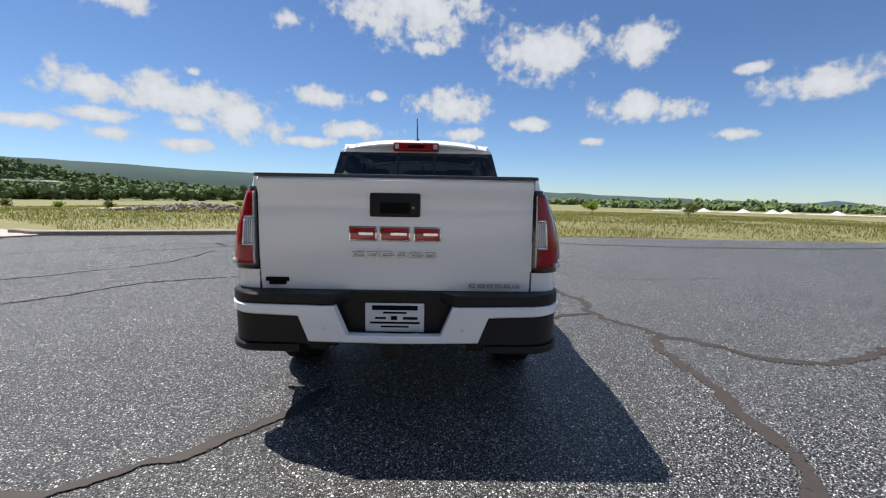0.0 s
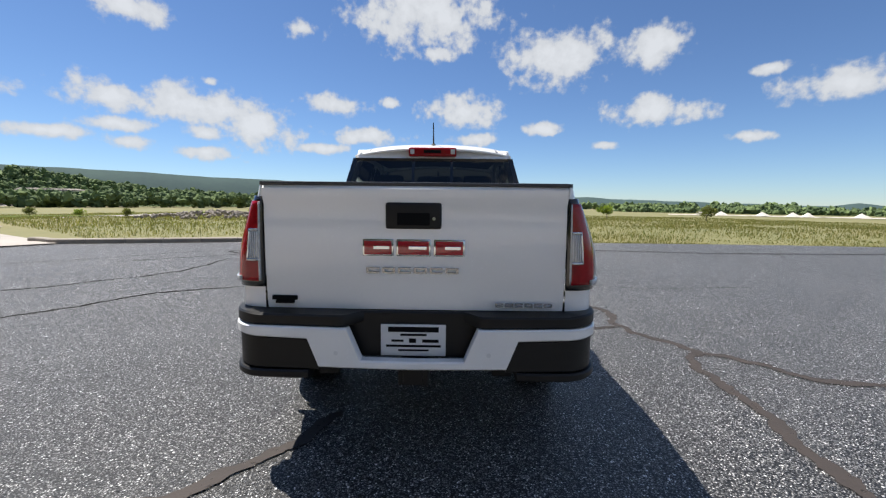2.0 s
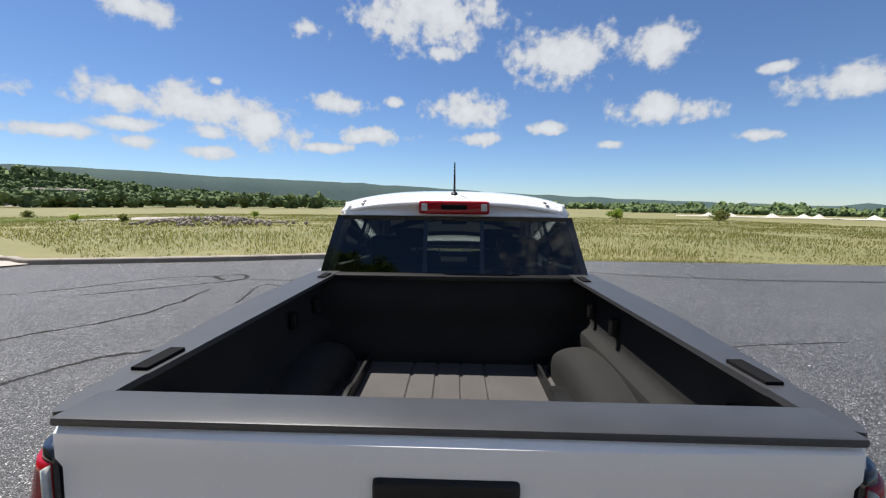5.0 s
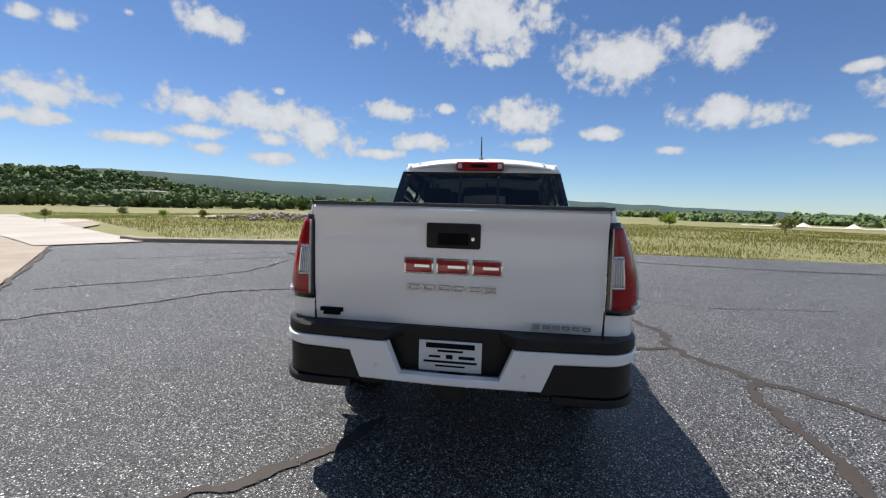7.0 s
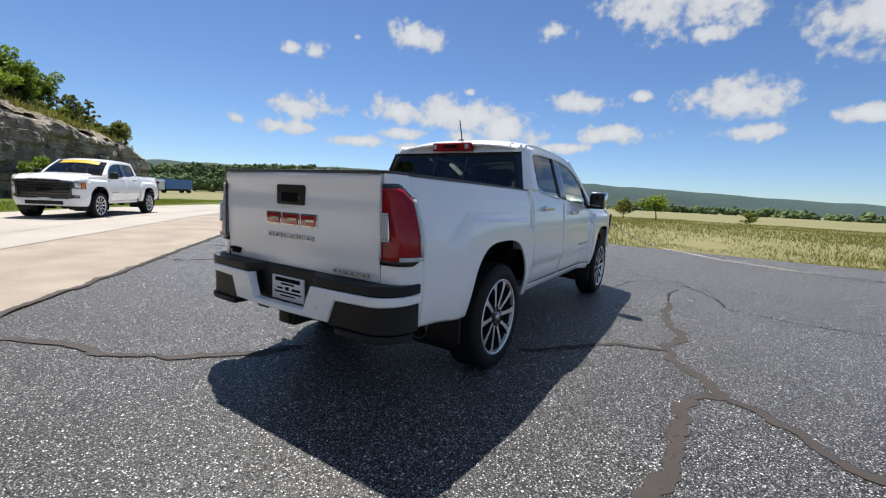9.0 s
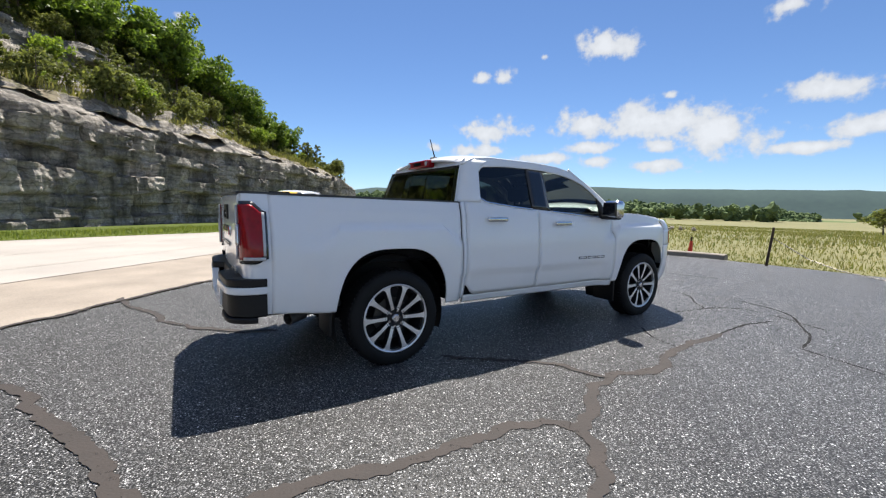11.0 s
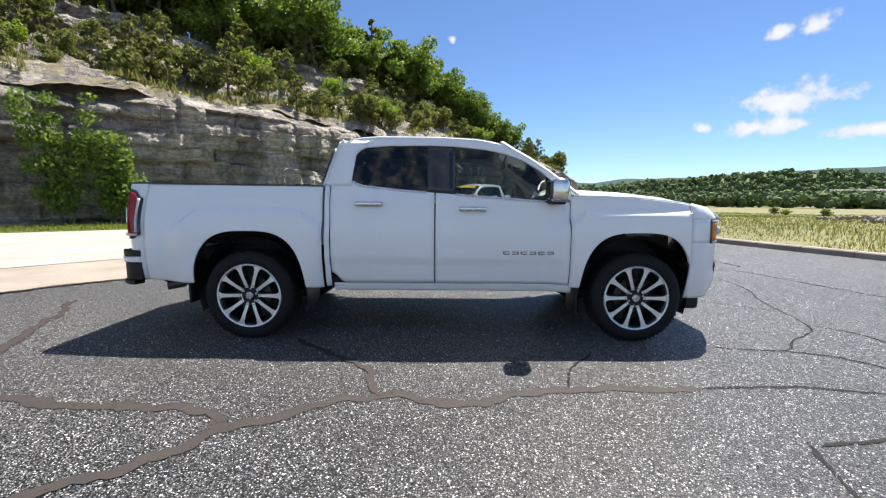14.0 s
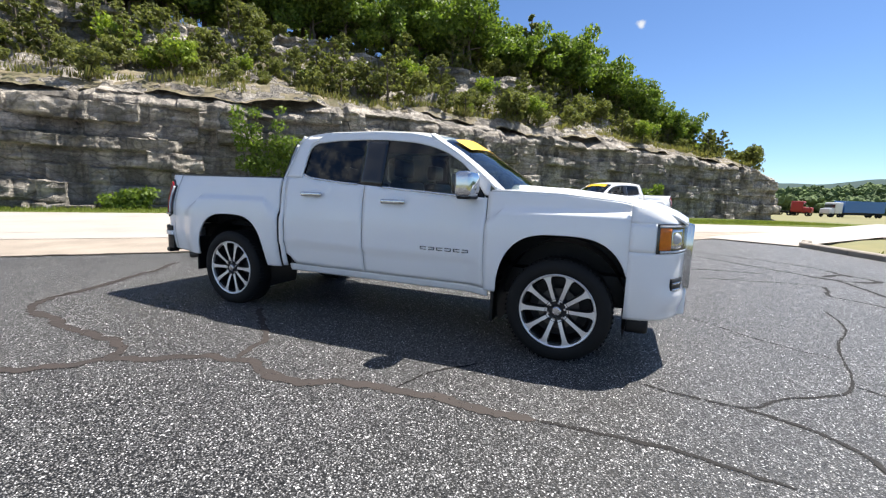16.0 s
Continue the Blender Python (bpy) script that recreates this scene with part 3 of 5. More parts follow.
cliff = tagged(new("rock_cutting"), "layered grey and tan limestone road cutting", "cliff", kind="structure")
NU, NV = 760, 96
verts, faces = [], []
for i in range(NU + 1):
    u = -24 + 67.0 * i / NU
    for j in range(NV + 1):
        v = j / NV
        top = crest(u) + 0.35 * noise.noise((u * 0.35, 0, 20)) + 0.2 * noise.noise((u * 1.4, 0, 21))
        base = road_xy(u, 10.5)
        zb = land_z(base.x, base.y) - 0.2
        z = zb + (top - zb) * v
        s = 10.4 + 0.055 * (z - zb) - cliff_push(u, z) + 1.3 * ramp01(0.86, 1.0, v) * (0.8 + 0.5 * noise.noise((u * 0.5, 1, 2)))
        corner = 3.0 * ramp01(39.5, 43.0, u) ** 2
        if j >= NV - 3:
            back = (j - NV + 4) / 4
            edge_s = 10.4 + 0.055 * (top - zb) - cliff_push(u, top) + 1.0
            s, z = edge_s + (13.6 - edge_s) * back, top + (slope_z(u, 13.6) - 0.12 - top) * back
        verts.append(cut_pt(u, s + corner, z))
for i in range(NU):
    for j in range(NV):
        a = i * (NV + 1) + j
        faces.append((a, a + NV + 1, a + NV + 2, a + 1))
mesh_of("rock_face", verts, faces, M_ROCK, cliff)
# end of the cutting, turning back from the road
verts, faces = [], []
for i in range(61):
    s = 13.2 + 30 * (i / 60)
    for j in range(33):
        z = -2.0 + (hill_z(43, s) + 2.0) * j / 32
        verts.append(cut_pt(43.0 + 0.8 * cliff_push(s + 200, z) - 0.1 * (z + 2), s, z))
for i in range(60):
    for j in range(32):
        a = i * 33 + j
        faces.append((a, a + 33, a + 34, a + 1))
mesh_of("rock_end_face", verts, faces, M_ROCK, cliff)


verts, faces = [], []
NU, NV = 380, 150
for i in range(NU + 1):
    u = -30 + 72.4 * i / NU
    for j in range(NV + 1):
        s = 11.3 + 3.4 * ramp01(37.5, 42.5, u) + 62.0 * (j / NV) ** 1.7
        verts.append(cut_pt(u, s, slope_z(u, s) - 0.45 * ramp01(12.1, 11.3, s)))
for i in range(NU):
    for j in range(NV):
        a = i * (NV + 1) + j
        faces.append((a, a + NV + 1, a + NV + 2, a + 1))
hillside = mesh_of("hillside", verts, faces, M_SCREE, cliff, "dry rubble slope with thin grass above the rock")
hillside.data.materials.append(M_ROCK)
for poly in hillside.data.polygons:
    poly.material_index = 1 if abs(poly.normal.z) < 0.72 else 0
# upper ledge of rock
verts, faces = [], []
NU, NV = 300, 20
for i in range(NU + 1):
    u = -26 + 62 * i / NU
    amount = ramp01(36, 22, u)
    for j in range(NV + 1):
        v = j / NV
        zb = slope_z(u, 15.6) - 0.3
        z = zb + (slope_z(u, 17.4) - zb + 0.15) * v
        s = 15.9 + 0.8 * v - 1.1 * cliff_push(u + 90, z) * amount + 0.4 * (1 - amount)
        verts.append(cut_pt(u, s, z - 1.2 * (1 - amount)))
for i in range(NU):
    for j in range(NV):
        a = i * (NV + 1) + j
        faces.append((a, a + NV + 1, a + NV + 2, a + 1))
mesh_of("upper_rock_ledge", verts, faces, M_ROCK, cliff, "dark broken upper rock ledge")


# ---- trees and shrubs ----
def leaf_mesh(name, centres, count, size, mat, parent, rng, droop=0.3):
    """Many small folded leaves scattered over clump centres (x, y, z, radius)."""
    cs = np.array(centres)
    pick = rng.choice(len(cs), count, p=cs[:, 3] ** 2 / np.sum(cs[:, 3] ** 2))
    d = rng.normal(size=(count, 3))
    d /= np.linalg.norm(d, axis=1)[:, None]
    r = rng.uniform(0.35, 1.08, count) ** 0.6
    at = cs[pick, :3] + d * (cs[pick, 3] * r)[:, None] * np.array([1, 1, 0.8])
    a = rng.normal(size=(count, 3))
    a /= np.linalg.norm(a, axis=1)[:, None]
    b = np.cross(a, d + 0.4 * rng.normal(size=(count, 3)))
    b /= np.linalg.norm(b, axis=1)[:, None] + 1e-9
    k = size * rng.uniform(0.6, 1.35, count)[:, None]
    v = np.stack([at - a * k, at + b * k * 0.55, at + a * k, at - b * k * 0.55], 1).reshape(-1, 3)
    me = bpy.data.meshes.new(name)
    me.from_pydata(v.tolist(), [], [(4 * i, 4 * i + 1, 4 * i + 2, 4 * i + 3) for i in range(count)])
    me.materials.append(mat)
    ob = new(name, me)
    ob.parent = parent
    return ob


def build_tree(seed, tall, wide, mat, count, size, label, conic=False, name="tree"):
    rng = np.random.default_rng(seed)
    rnd = random.Random(seed)
    root = tagged(new(name), label, "tree" if tall > 2.4 else "shrub")
    b = bmesh.new()
    trunk_top = Vector((rnd.uniform(-.3, .3), rnd.uniform(-.3, .3), tall * (0.92 if conic else 0.62)))
    prev, rad = Vector((0, 0, -0.4)), 0.028 * tall
    knots = []
    for i in range(1, 6):
        nxt = Vector((trunk_top.x * i / 5 + rnd.uniform(-.04, .04) * tall * 0.3, trunk_top.y * i / 5, trunk_top.z * i / 5))
        tube(b, prev, nxt, rad, rad * 0.8, 7)
        rad *= 0.8
        prev = nxt
        knots.append(nxt)
    centres = []
    limbs = 16 if conic else 13
    for i in range(limbs):
        f = (i + 0.6) / limbs
        if conic:
            z0 = tall * (0.08 + 0.86 * f)
            reach = wide * (1 - f) ** 0.8 * rnd.uniform(0.65, 1.1) + 0.08
            rise = reach * 0.35
        else:
            z0 = tall * (0.28 + 0.34 * f)
            reach = wide * rnd.uniform(0.35, 1.0) * (1.0 - 0.35 * f)
            rise = tall * rnd.uniform(0.08, 0.36)
        ang = i * 2.4 + rnd.uniform(-.4, .4)
        start = Vector((trunk_top.x * z0 / max(trunk_top.z, .1), trunk_top.y * z0 / max(trunk_top.z, .1), min(z0, trunk_top.z)))
        tip = start + Vector((math.cos(ang) * reach, math.sin(ang) * reach, rise))
        tube(b, start, tip, 0.009 * tall, 0.003 * tall, 5)
        for k in range(3):
            t = 0.45 + 0.3 * k
            c = start.lerp(tip, t) + Vector((rnd.uniform(-1, 1), rnd.uniform(-1, 1), rnd.uniform(-.5, .9))) * wide * 0.12
            rr = (wide * (0.16 if conic else 0.26)) * rnd.uniform(0.7, 1.25) * (1 - 0.45 * f if conic else 1)
            centres.append((c.x, c.y, c.z, rr))
    if not conic:
        for k in range(5):
            centres.append((rnd.uniform(-.4, .4) * wide, rnd.uniform(-.4, .4) * wide, tall * rnd.uniform(0.75, 0.95), wide * 0.25))
    part("trunk", b, M_BARK, root)
    leaf_mesh("crown", centres, count, size, mat, root, rng)
    return root


TREES = [build_tree(1, 5.2, 2.5, M_LEAF, 4600, 0.15, "broadleaf tree with dense dark green crown"),
         build_tree(2, 4.6, 2.1, M_LEAF_YELLOW, 3800, 0.14, "broadleaf tree with light yellow-green leaves"),
         build_tree(3, 5.8, 2.6, M_LEAF, 4600, 0.15, "tall broadleaf tree with uneven green crown"),
         build_tree(4, 5.0, 1.4, M_JUNIPER, 3600, 0.11, "dark green conical juniper tree on the hill", conic=True),
         build_tree(5, 4.2, 2.2, M_LEAF, 3600, 0.14, "rounded green broadleaf tree on the hill")]
SHRUBS = [build_tree(11, 2.2, 0.75, M_JUNIPER, 1500, 0.075, "olive-green juniper shrub growing on the slope", conic=True, name="juniper_shrub"),
          build_tree(12, 1.5, 0.8, M_JUNIPER, 1300, 0.075, "low bushy juniper on the slope", name="juniper_shrub"),
          build_tree(13, 1.7, 0.9, M_LEAF_YELLOW, 1300, 0.08, "light green leafy shrub on the slope", name="leafy_shrub")]
for ob, g in [(t, "trees on the hilltop") for t in TREES] + [(t, "shrubs on the slope") for t in SHRUBS]:
    tagged(ob, group=g)


def plant(proto, used, u, s, turn, size, sink=0.1):
    p = cut_pt(u, s, slope_z(u, s) - sink)
    size *= CUT_SCALE
    m = pose(p.x, p.y, p.z, 0, 0, turn) @ Matrix.Diagonal((size, size, size, 1))
    if proto not in used:
        used.add(proto)
        proto.matrix_basis = m
        return proto
    for_copy = copy_thing(proto, pose(0, 0, 0))
    for_copy.matrix_basis = m
    return for_copy


used = set()
rnd = random.Random(5)
for i in range(190):
    u = -24 + 65 * ((i * 0.618034) % 1.0)
    near_edge = 17.6 + 3.6 * ramp01(14, 2, u) - 2.5 * ramp01(24, 36, u)
    s = near_edge + 15 * rnd.random() ** 1.6
    k = rnd.choice([0, 0, 1, 2, 2, 3, 4]) if u < 28 else rnd.choice([3, 4, 1, 0])
    shrink = 1.08 - 0.70 * ramp01(29, 40, u)
    plant(TREES[k], used, u, s, rnd.uniform(0, 360), rnd.uniform(0.6, 1.05) * shrink)
for i in range(270):
    u = -20 + 61 * ((i * 0.618034 + 0.3) % 1.0)
    s = 11.9 + 7.0 * rnd.random()
    plant(SHRUBS[rnd.choice([0, 0, 0, 1, 1, 2])], used, u, s, rnd.uniform(0, 360), rnd.uniform(0.45, 1.25))


# climbing bush against the foot of the rock face
def climber(u, wide, tall, seed, label):
    rng = np.random.default_rng(seed)
    root = tagged(new("climbing_shrub"), label, "shrub")
    p = cut_pt(u, 9.95, 0)
    root.location = (p.x, p.y, land_z(p.x, p.y) - 0.05)
    wide, tall = wide * CUT_SCALE, tall * CUT_SCALE
    b = bmesh.new()
    cs = []
    rr = random.Random(seed)
    for k in range(9):
        a = rr.uniform(-1, 1) * wide
        h = tall * rr.uniform(0.45, 1.0)
        base_p, tip = ROAD_D * (a * 0.3), ROAD_D * a + ROAD_N * 0.1 + Vector((0, 0, h))
        tube(b, base_p, tip, 0.03, 0.008, 5)
        for t in (0.3, 0.5, 0.7, 0.85, 1.0):
            c = base_p.lerp(tip, t)
            cs.append((c.x, c.y, c.z, rr.uniform(0.3, 0.58)))
    part("stem", b, M_BARK, root)
    leaf_mesh("leaves", cs, 3400, 0.1, M_LEAF, root, rng)
    return root


climber(3.5, 0.95, 4.3, 21, "dark green bush climbing the rock face")
climber(4.9, 0.6, 3.0, 22, "light green vine hanging on the rock")
climber(-0.8, 0.8, 0.7, 23, "low green weeds at the foot of the rock")
climber(26.0, 0.9, 2.0, 24, "green bush rooted in the rock face")


# verge and meadow grass
def blades(name, count, where_fn, tall, mat, label, seed, wide=0.012):
    rng = np.random.default_rng(seed)
    pts = where_fn(rng, count)
    n = len(pts)
    ang = rng.uniform(0, 2 * np.pi, n)
    h = tall * rng.uniform(0.4, 1.3, n) * pts[:, 3]
    w = wide * rng.uniform(0.7, 1.5, n) * np.maximum(1.0, pts[:, 4])
    side = np.stack([np.cos(ang), np.sin(ang), np.zeros(n)], 1) * w[:, None]
    lean = np.stack([np.cos(ang + 1.3), np.sin(ang + 1.3), np.zeros(n)], 1) * (h * rng.uniform(0.1, 0.6, n))[:, None]
    up = np.zeros((n, 3)); up[:, 2] = h
    base_p = pts[:, :3]
    v = np.stack([base_p - side, base_p + side, base_p + up * 0.6 + lean * 0.4 + side * 0.6, base_p + up + lean], 1).reshape(-1, 3)
    f = []
    for i in range(n):
        f += [(4 * i, 4 * i + 1, 4 * i + 2), (4 * i, 4 * i + 2, 4 * i + 3)]
    me = bpy.data.meshes.new(name)
    me.from_pydata(v.tolist(), [], f)
    me.materials.append(mat)
    return tagged(new(name, me), label, "grass", kind="stuff")


def meadow_places(rng, count):
    out = []
    while len(out) < count:
        x = rng.uniform(-60, 55)
        d = 0.15 + 75 * rng.random() ** 2.4
        y = lot_edge(max(-10.0, x)) + 0.25 + d
        if x < -10.5 and y < 9.5 + 0.62 * (-10.5 - x) + 0.3:
            continue
        patch = noise.noise((x * 0.22, y * 0.22, 11)) + 0.6 * noise.noise((x * 0.8, y * 0.8, 12))
        if patch < -0.55:
            continue
        tall = (0.35 + 0.65 * ramp01(0.4, 2.2, d)) * (0.75 + 0.7 * patch)
        out.append((x, y, field_z(x, y) - 0.07, max(0.2, tall), 1 + 0.045 * d))
    return np.array(out)


blades("meadow_grass", 150000, meadow_places, 0.17, M_GRASS, "tall dry meadow grass and weeds, yellow and green", 3)


def verge_places(rng, count):
    u = rng.uniform(-20, 48, count)
    s = np.array([far_kerb(a) for a in u]) + 0.1 + rng.uniform(0, 5.0, count) ** 1.0
    p = np.array([[*road_xy(a, c).xy, 0] for a, c in zip(u, s)])
    z = np.array([land_z(q[0], q[1]) for q in p])
    return np.stack([p[:, 0], p[:, 1], z, rng.uniform(0.3, 1.0, count), np.full(count, 1.3)], 1)


def slope_places(rng, count):
    u = rng.uniform(-22, 40, count)
    s = 11.4 + 10.0 * rng.random(count)
    keep = [noise.noise((a * 0.35, c * 0.5, 50)) > -0.1 for a, c in zip(u, s)]
    rows = [(*cut_pt(a, c, slope_z(a, c) - 0.03), 1.35, 2.8) for a, c, k in zip(u, s, keep) if k]
    return np.array(rows)


blades("slope_grass", 60000, slope_places, 0.3, M_GRASS, "tufts of dry grass on the rubble slope", 8)
blades("verge_grass", 34000, verge_places, 0.2, M_VERGE, "short green grass along the foot of the rock", 4)


# ---- distance: wooded hills ----
def ridge(name, dist, el_of, mat, label, a0, a1, depth, n=220, jag=0.15):
    v, f = [], []
    for i in range(n + 1):
        a = a0 + (a1 - a0) * i / n
        e = el_of(a) + jag * (noise.noise((a * 0.35, 0, dist)) + 0.5 * noise.noise((a * 1.7, 3, dist)))
        top = 1.2 + dist * math.tan(radians(e))
        for k, (q, h) in enumerate(((-0.35, -30), (-0.12, 0.55), (0.0, 1.0), (0.25, 0.8), (0.9, -30))):
            r = dist + depth * q
            z = h if h < 0 else -8 + (top + 8) * h
            v.append((-r * math.sin(radians(a)), r * math.cos(radians(a)), z))
    for i in range(n):
        for k in range(4):
            b0 = i * 5 + k
            f.append((b0, b0 + 5, b0 + 6, b0 + 1))
    return tagged(mesh_of(name, v, f, mat, smooth=True), label, "hills", kind="structure")


def far_el(a):
    return float(np.interp(a, [-180, -90, -60, -50, -47, -44, -42, -36, -28, -15, -5, 0, 8, 15.5, 24, 32, 36, 44, 54, 60, 67, 71, 76, 90, 180],
                           [0.8, 0.4, 0.0, -0.2, 0.1, 0.55, 0.2, 0.35, 0.65, 1.2, 1.65, 2.0, 2.4, 2.7, 2.9, 3.0, 3.2, 3.35, 3.1, 2.7, 2.7, 2.2, 2.4, 1.6, 0.8]))


def near_el(a):
    return float(np.interp(a, [14, 18, 27, 32, 36, 39, 42, 45, 48, 51, 55.5, 61, 67, 72.6, 78, 86], [-0.4, 0.1, 0.6, 0.9, 1.0, 1.5, 2.0, 2.5, 2.8, 2.8, 2.55, 2.2, 1.75, 1.3, 0.6, -0.4]))


ridge("backdrop_far_ridge", 1500, far_el, M_RIDGE, "wooded ridge on the horizon in painted blue-green haze", -180, 180, 500, 400, 0.12)
ridge("backdrop_near_hill", 330, near_el, M_WOODS, "wooded green hill beyond the meadow", 12, 86, 110, 160, 0.2)


def woods(name, label, rows, seed, mat):
    """Far crowns as uneven clumps; rows: count and a function that gives place and size."""
    rng = np.random.default_rng(seed)
    b = bmesh.new()
    bmesh.ops.create_icosphere(b, subdivisions=2, radius=1.0)
    bv = np.array([v.co for v in b.verts])
    bf = np.array([[v.index for v in f.verts] for f in b.faces])
    b.free()
    vs, fs, base_i = [], [], 0
    for count, fn in rows:
        for i in range(count):
            c, r = fn(rng)
            for k in range(3):
                q = np.array(c) + rng.normal(size=3) * r * np.array([0.45, 0.45, 0.3])
                rr = r * rng.uniform(0.45, 0.8)
                lump = bv * (1 + 0.28 * rng.normal(size=(len(bv), 1))) * rr * np.array([1, 1, 1.05])
                vs.append(lump + q)
                fs.append(bf + base_i)
                base_i += len(bv)
    me = bpy.data.meshes.new(name)
    me.from_pydata(np.concatenate(vs).tolist(), [], np.concatenate(fs).tolist())
    me.materials.append(mat)
    return tagged(new(name, me), label, "woods", kind="stuff")


def polar(a, r, z):
    return (-r * math.sin(radians(a)), r * math.cos(radians(a)), z)


def hill_tree(rng):
    a = rng.uniform(15, 84)
    q = rng.uniform(-0.34, 0.05)
    r = 330 + 110 * q
    top = 1.2 + 330 * math.tan(radians(near_el(a)))
    z = -8 + (top + 8) * float(np.interp(q, [-0.35, -0.12, 0.0, 0.1], [0.1, 0.55, 1.0, 0.95]))
    return polar(a, r, z + 1.0), rng.uniform(1.3, 2.7)


def belt_left(rng):
    a = rng.uniform(18, 80)
    r = rng.uniform(225, 262)
    return polar(a, r, land_z(0, r) + 3 + rng.uniform(-1, 2.5)), rng.uniform(1.4, 2.8)


def belt_right(rng):
    a = rng.uniform(-64, -22)
    r = rng.uniform(230, 262)
    x, y, z = polar(a, r, land_z(0, r) + 0.7 + rng.uniform(-1, 1.0) - 0.05 * max(0, -a - 42))
    return (x, y, z), rng.uniform(1.2, 2.5)


def belt_middle(rng):
    a = rng.uniform(-40, 12)
    r = rng.uniform(420, 520)
    return polar(a, r, land_z(0, r) + 2 + rng.uniform(-2, 2)), rng.uniform(2.5, 4.5)


woods("far_woods", "dense green woods on far hills and along the meadow", [(3200, hill_tree), (620, belt_left), (420, belt_right), (300, belt_middle)], 9, M_WOODS)


# rock cut in the near hill
b = bmesh.new()
def far_cut(u, v):
    a = 48.5 - 10.5 * u
    r = 282 + 5.0 * math.floor(v * 4) / 4 + 1.5 * noise.noise((a, v * 3, 2))
    top = (1.25 - 1.6 * max(0, u - 0.55)) * ramp01(0.0, 0.15, u)
    el = -0.75 + (top + 0.75) * v
    return Vector(polar(a, r, 1.2 + 282 * math.tan(radians(el))))
sheet(b, far_cut, 80, 12)
tagged(part("far_rock_cut", b, M_ROCK, None), "grey stepped rock cut in the far hillside", "cliff", kind="structure")

# pale gravel heaps beyond the meadow
for a, w in ((-31.3, 4.0), (-33.4, 4.6), (-37.2, 4.6), (-39.8, 4.4), (-41.0, 4.0), (-45.0, 4.6)):
    b = bmesh.new()
    rs = random.Random(int(-a * 10))
    def heap(u, v):
        r = w * (1 - v) * (1 + 0.15 * noise.noise((u * 6, v * 2, w)))
        t = 2 * math.pi * u
        return Vector((r * math.cos(t), r * 0.8 * math.sin(t), 2.3 * v ** 1.15 + 0.15 * noise.noise((u * 9, v * 5, w))))
    sheet(b, heap, 28, 8)
    ob = part("gravel_mound", b, M_PILE, None, smooth=True)
    ob.location = polar(a, 165, land_z(0, 165) - 0.9)
    tagged(ob, "pale gravel heap standing in the meadow", "gravel heap", group="gravel heaps")
b = bmesh.new()
def pale_strip(u, v):
    a = -28 - 24 * u
    r = 158 + 16 * v
    return Vector(polar(a, r, land_z(0, r) + 0.12 + 0.15 * noise.noise((a, v, 1))))
sheet(b, pale_strip, 40, 4)
tagged(part("pavement_gravel_yard", b, M_PILE, None, smooth=True), "pale gravel ground beyond the meadow", "ground", kind="structure")

# low rubble mound in the meadow
b = bmesh.new()
for i in range(260):
    x, y = rnd.gauss(0, 2.4), rnd.gauss(0, 1.3)
    r = rnd.uniform(0.05, 0.16)
    made = bmesh.ops.create_icosphere(b, subdivisions=1, radius=r, matrix=pose(x, y, 0.4 * math.exp(-(x * x / 9 + y * y / 3)) - 0.1, rnd.uniform(0, 90), rnd.uniform(0, 90), 0))
    for v in made["verts"]:
        v.co += Vector((rnd.uniform(-.3, .3), rnd.uniform(-.3, .3), rnd.uniform(-.3, .3))) * r
mound = part("rubble_mound", b, M_KERB, None)
mound.location = (-17.0, 27.0, field_z(-17, 27) + 0.25)
tagged(mound, "low mound of pale rubble overgrown with weeds", "rubble", kind="stuff")

# scattered bushes in the meadow
MEADOW = [(7.5, 60, 1.9), (3.6, 62, 2.1), (-6.5, 55, 1.1), (45, 40, 0.45), (41, 36, 0.5), (34, 33, 0.4), (48, 60, 0.7), (27, 52, 0.6), (-33, 60, 1.3), (-22, 48, 1.0), (56, 34, 0.4)]
for i, (a, r, size) in enumerate(MEADOW):
    src = SHRUBS[1 + i % 2]
    x, y, _ = polar(a, r, 0)
    c = copy_thing(src, pose(0, 0, 0))
    c.matrix_basis = pose(x, y, field_z(x, y) - 0.05, 0, 0, 40 * i) @ Matrix.Diagonal((size * 1.1, size * 1.1, size, 1))
    tagged(c, "green bush standing in the dry meadow", "bush", group="meadow bushes")


# ---- pickup truck ----
WB, HUB_Z, TYRE_R = 3.26, 0.372, 0.380


def side_x(y, z):
    """Half width of the bodywork at y along the truck and height z."""
    if z <= 1.2:
        x = 0.862 - 0.034 * (max(0.0, z - 0.8) / 0.4) ** 2 - 0.055 * (max(0.0, 0.72 - z) / 0.3) ** 2
    else:
        x = 0.828 - 0.32 * (z - 1.2)
    x -= 0.022 * ramp01(0.69, 0.655, z) * ramp01(0.5, 0.75, y) * ramp01(2.75, 2.5, y)
    for axle in (0.0, WB):
        x += 0.046 * ramp01(0.74 - 0.30 * ramp01(0.9, 1.12, z), 0.54 - 0.10 * ramp01(0.9, 1.12, z), abs(y - axle)) * ramp01(1.125, 1.055, z)
    x -= 0.05 * ramp01(0.95, 1.31, z) * ramp01(-0.1, -0.9, y)
    x -= 0.085 * (max(0.0, -0.72 - y) / 0.35) ** 2
    x -= 0.13 * (max(0.0, y - 3.45) / 0.45) ** 2
    return x


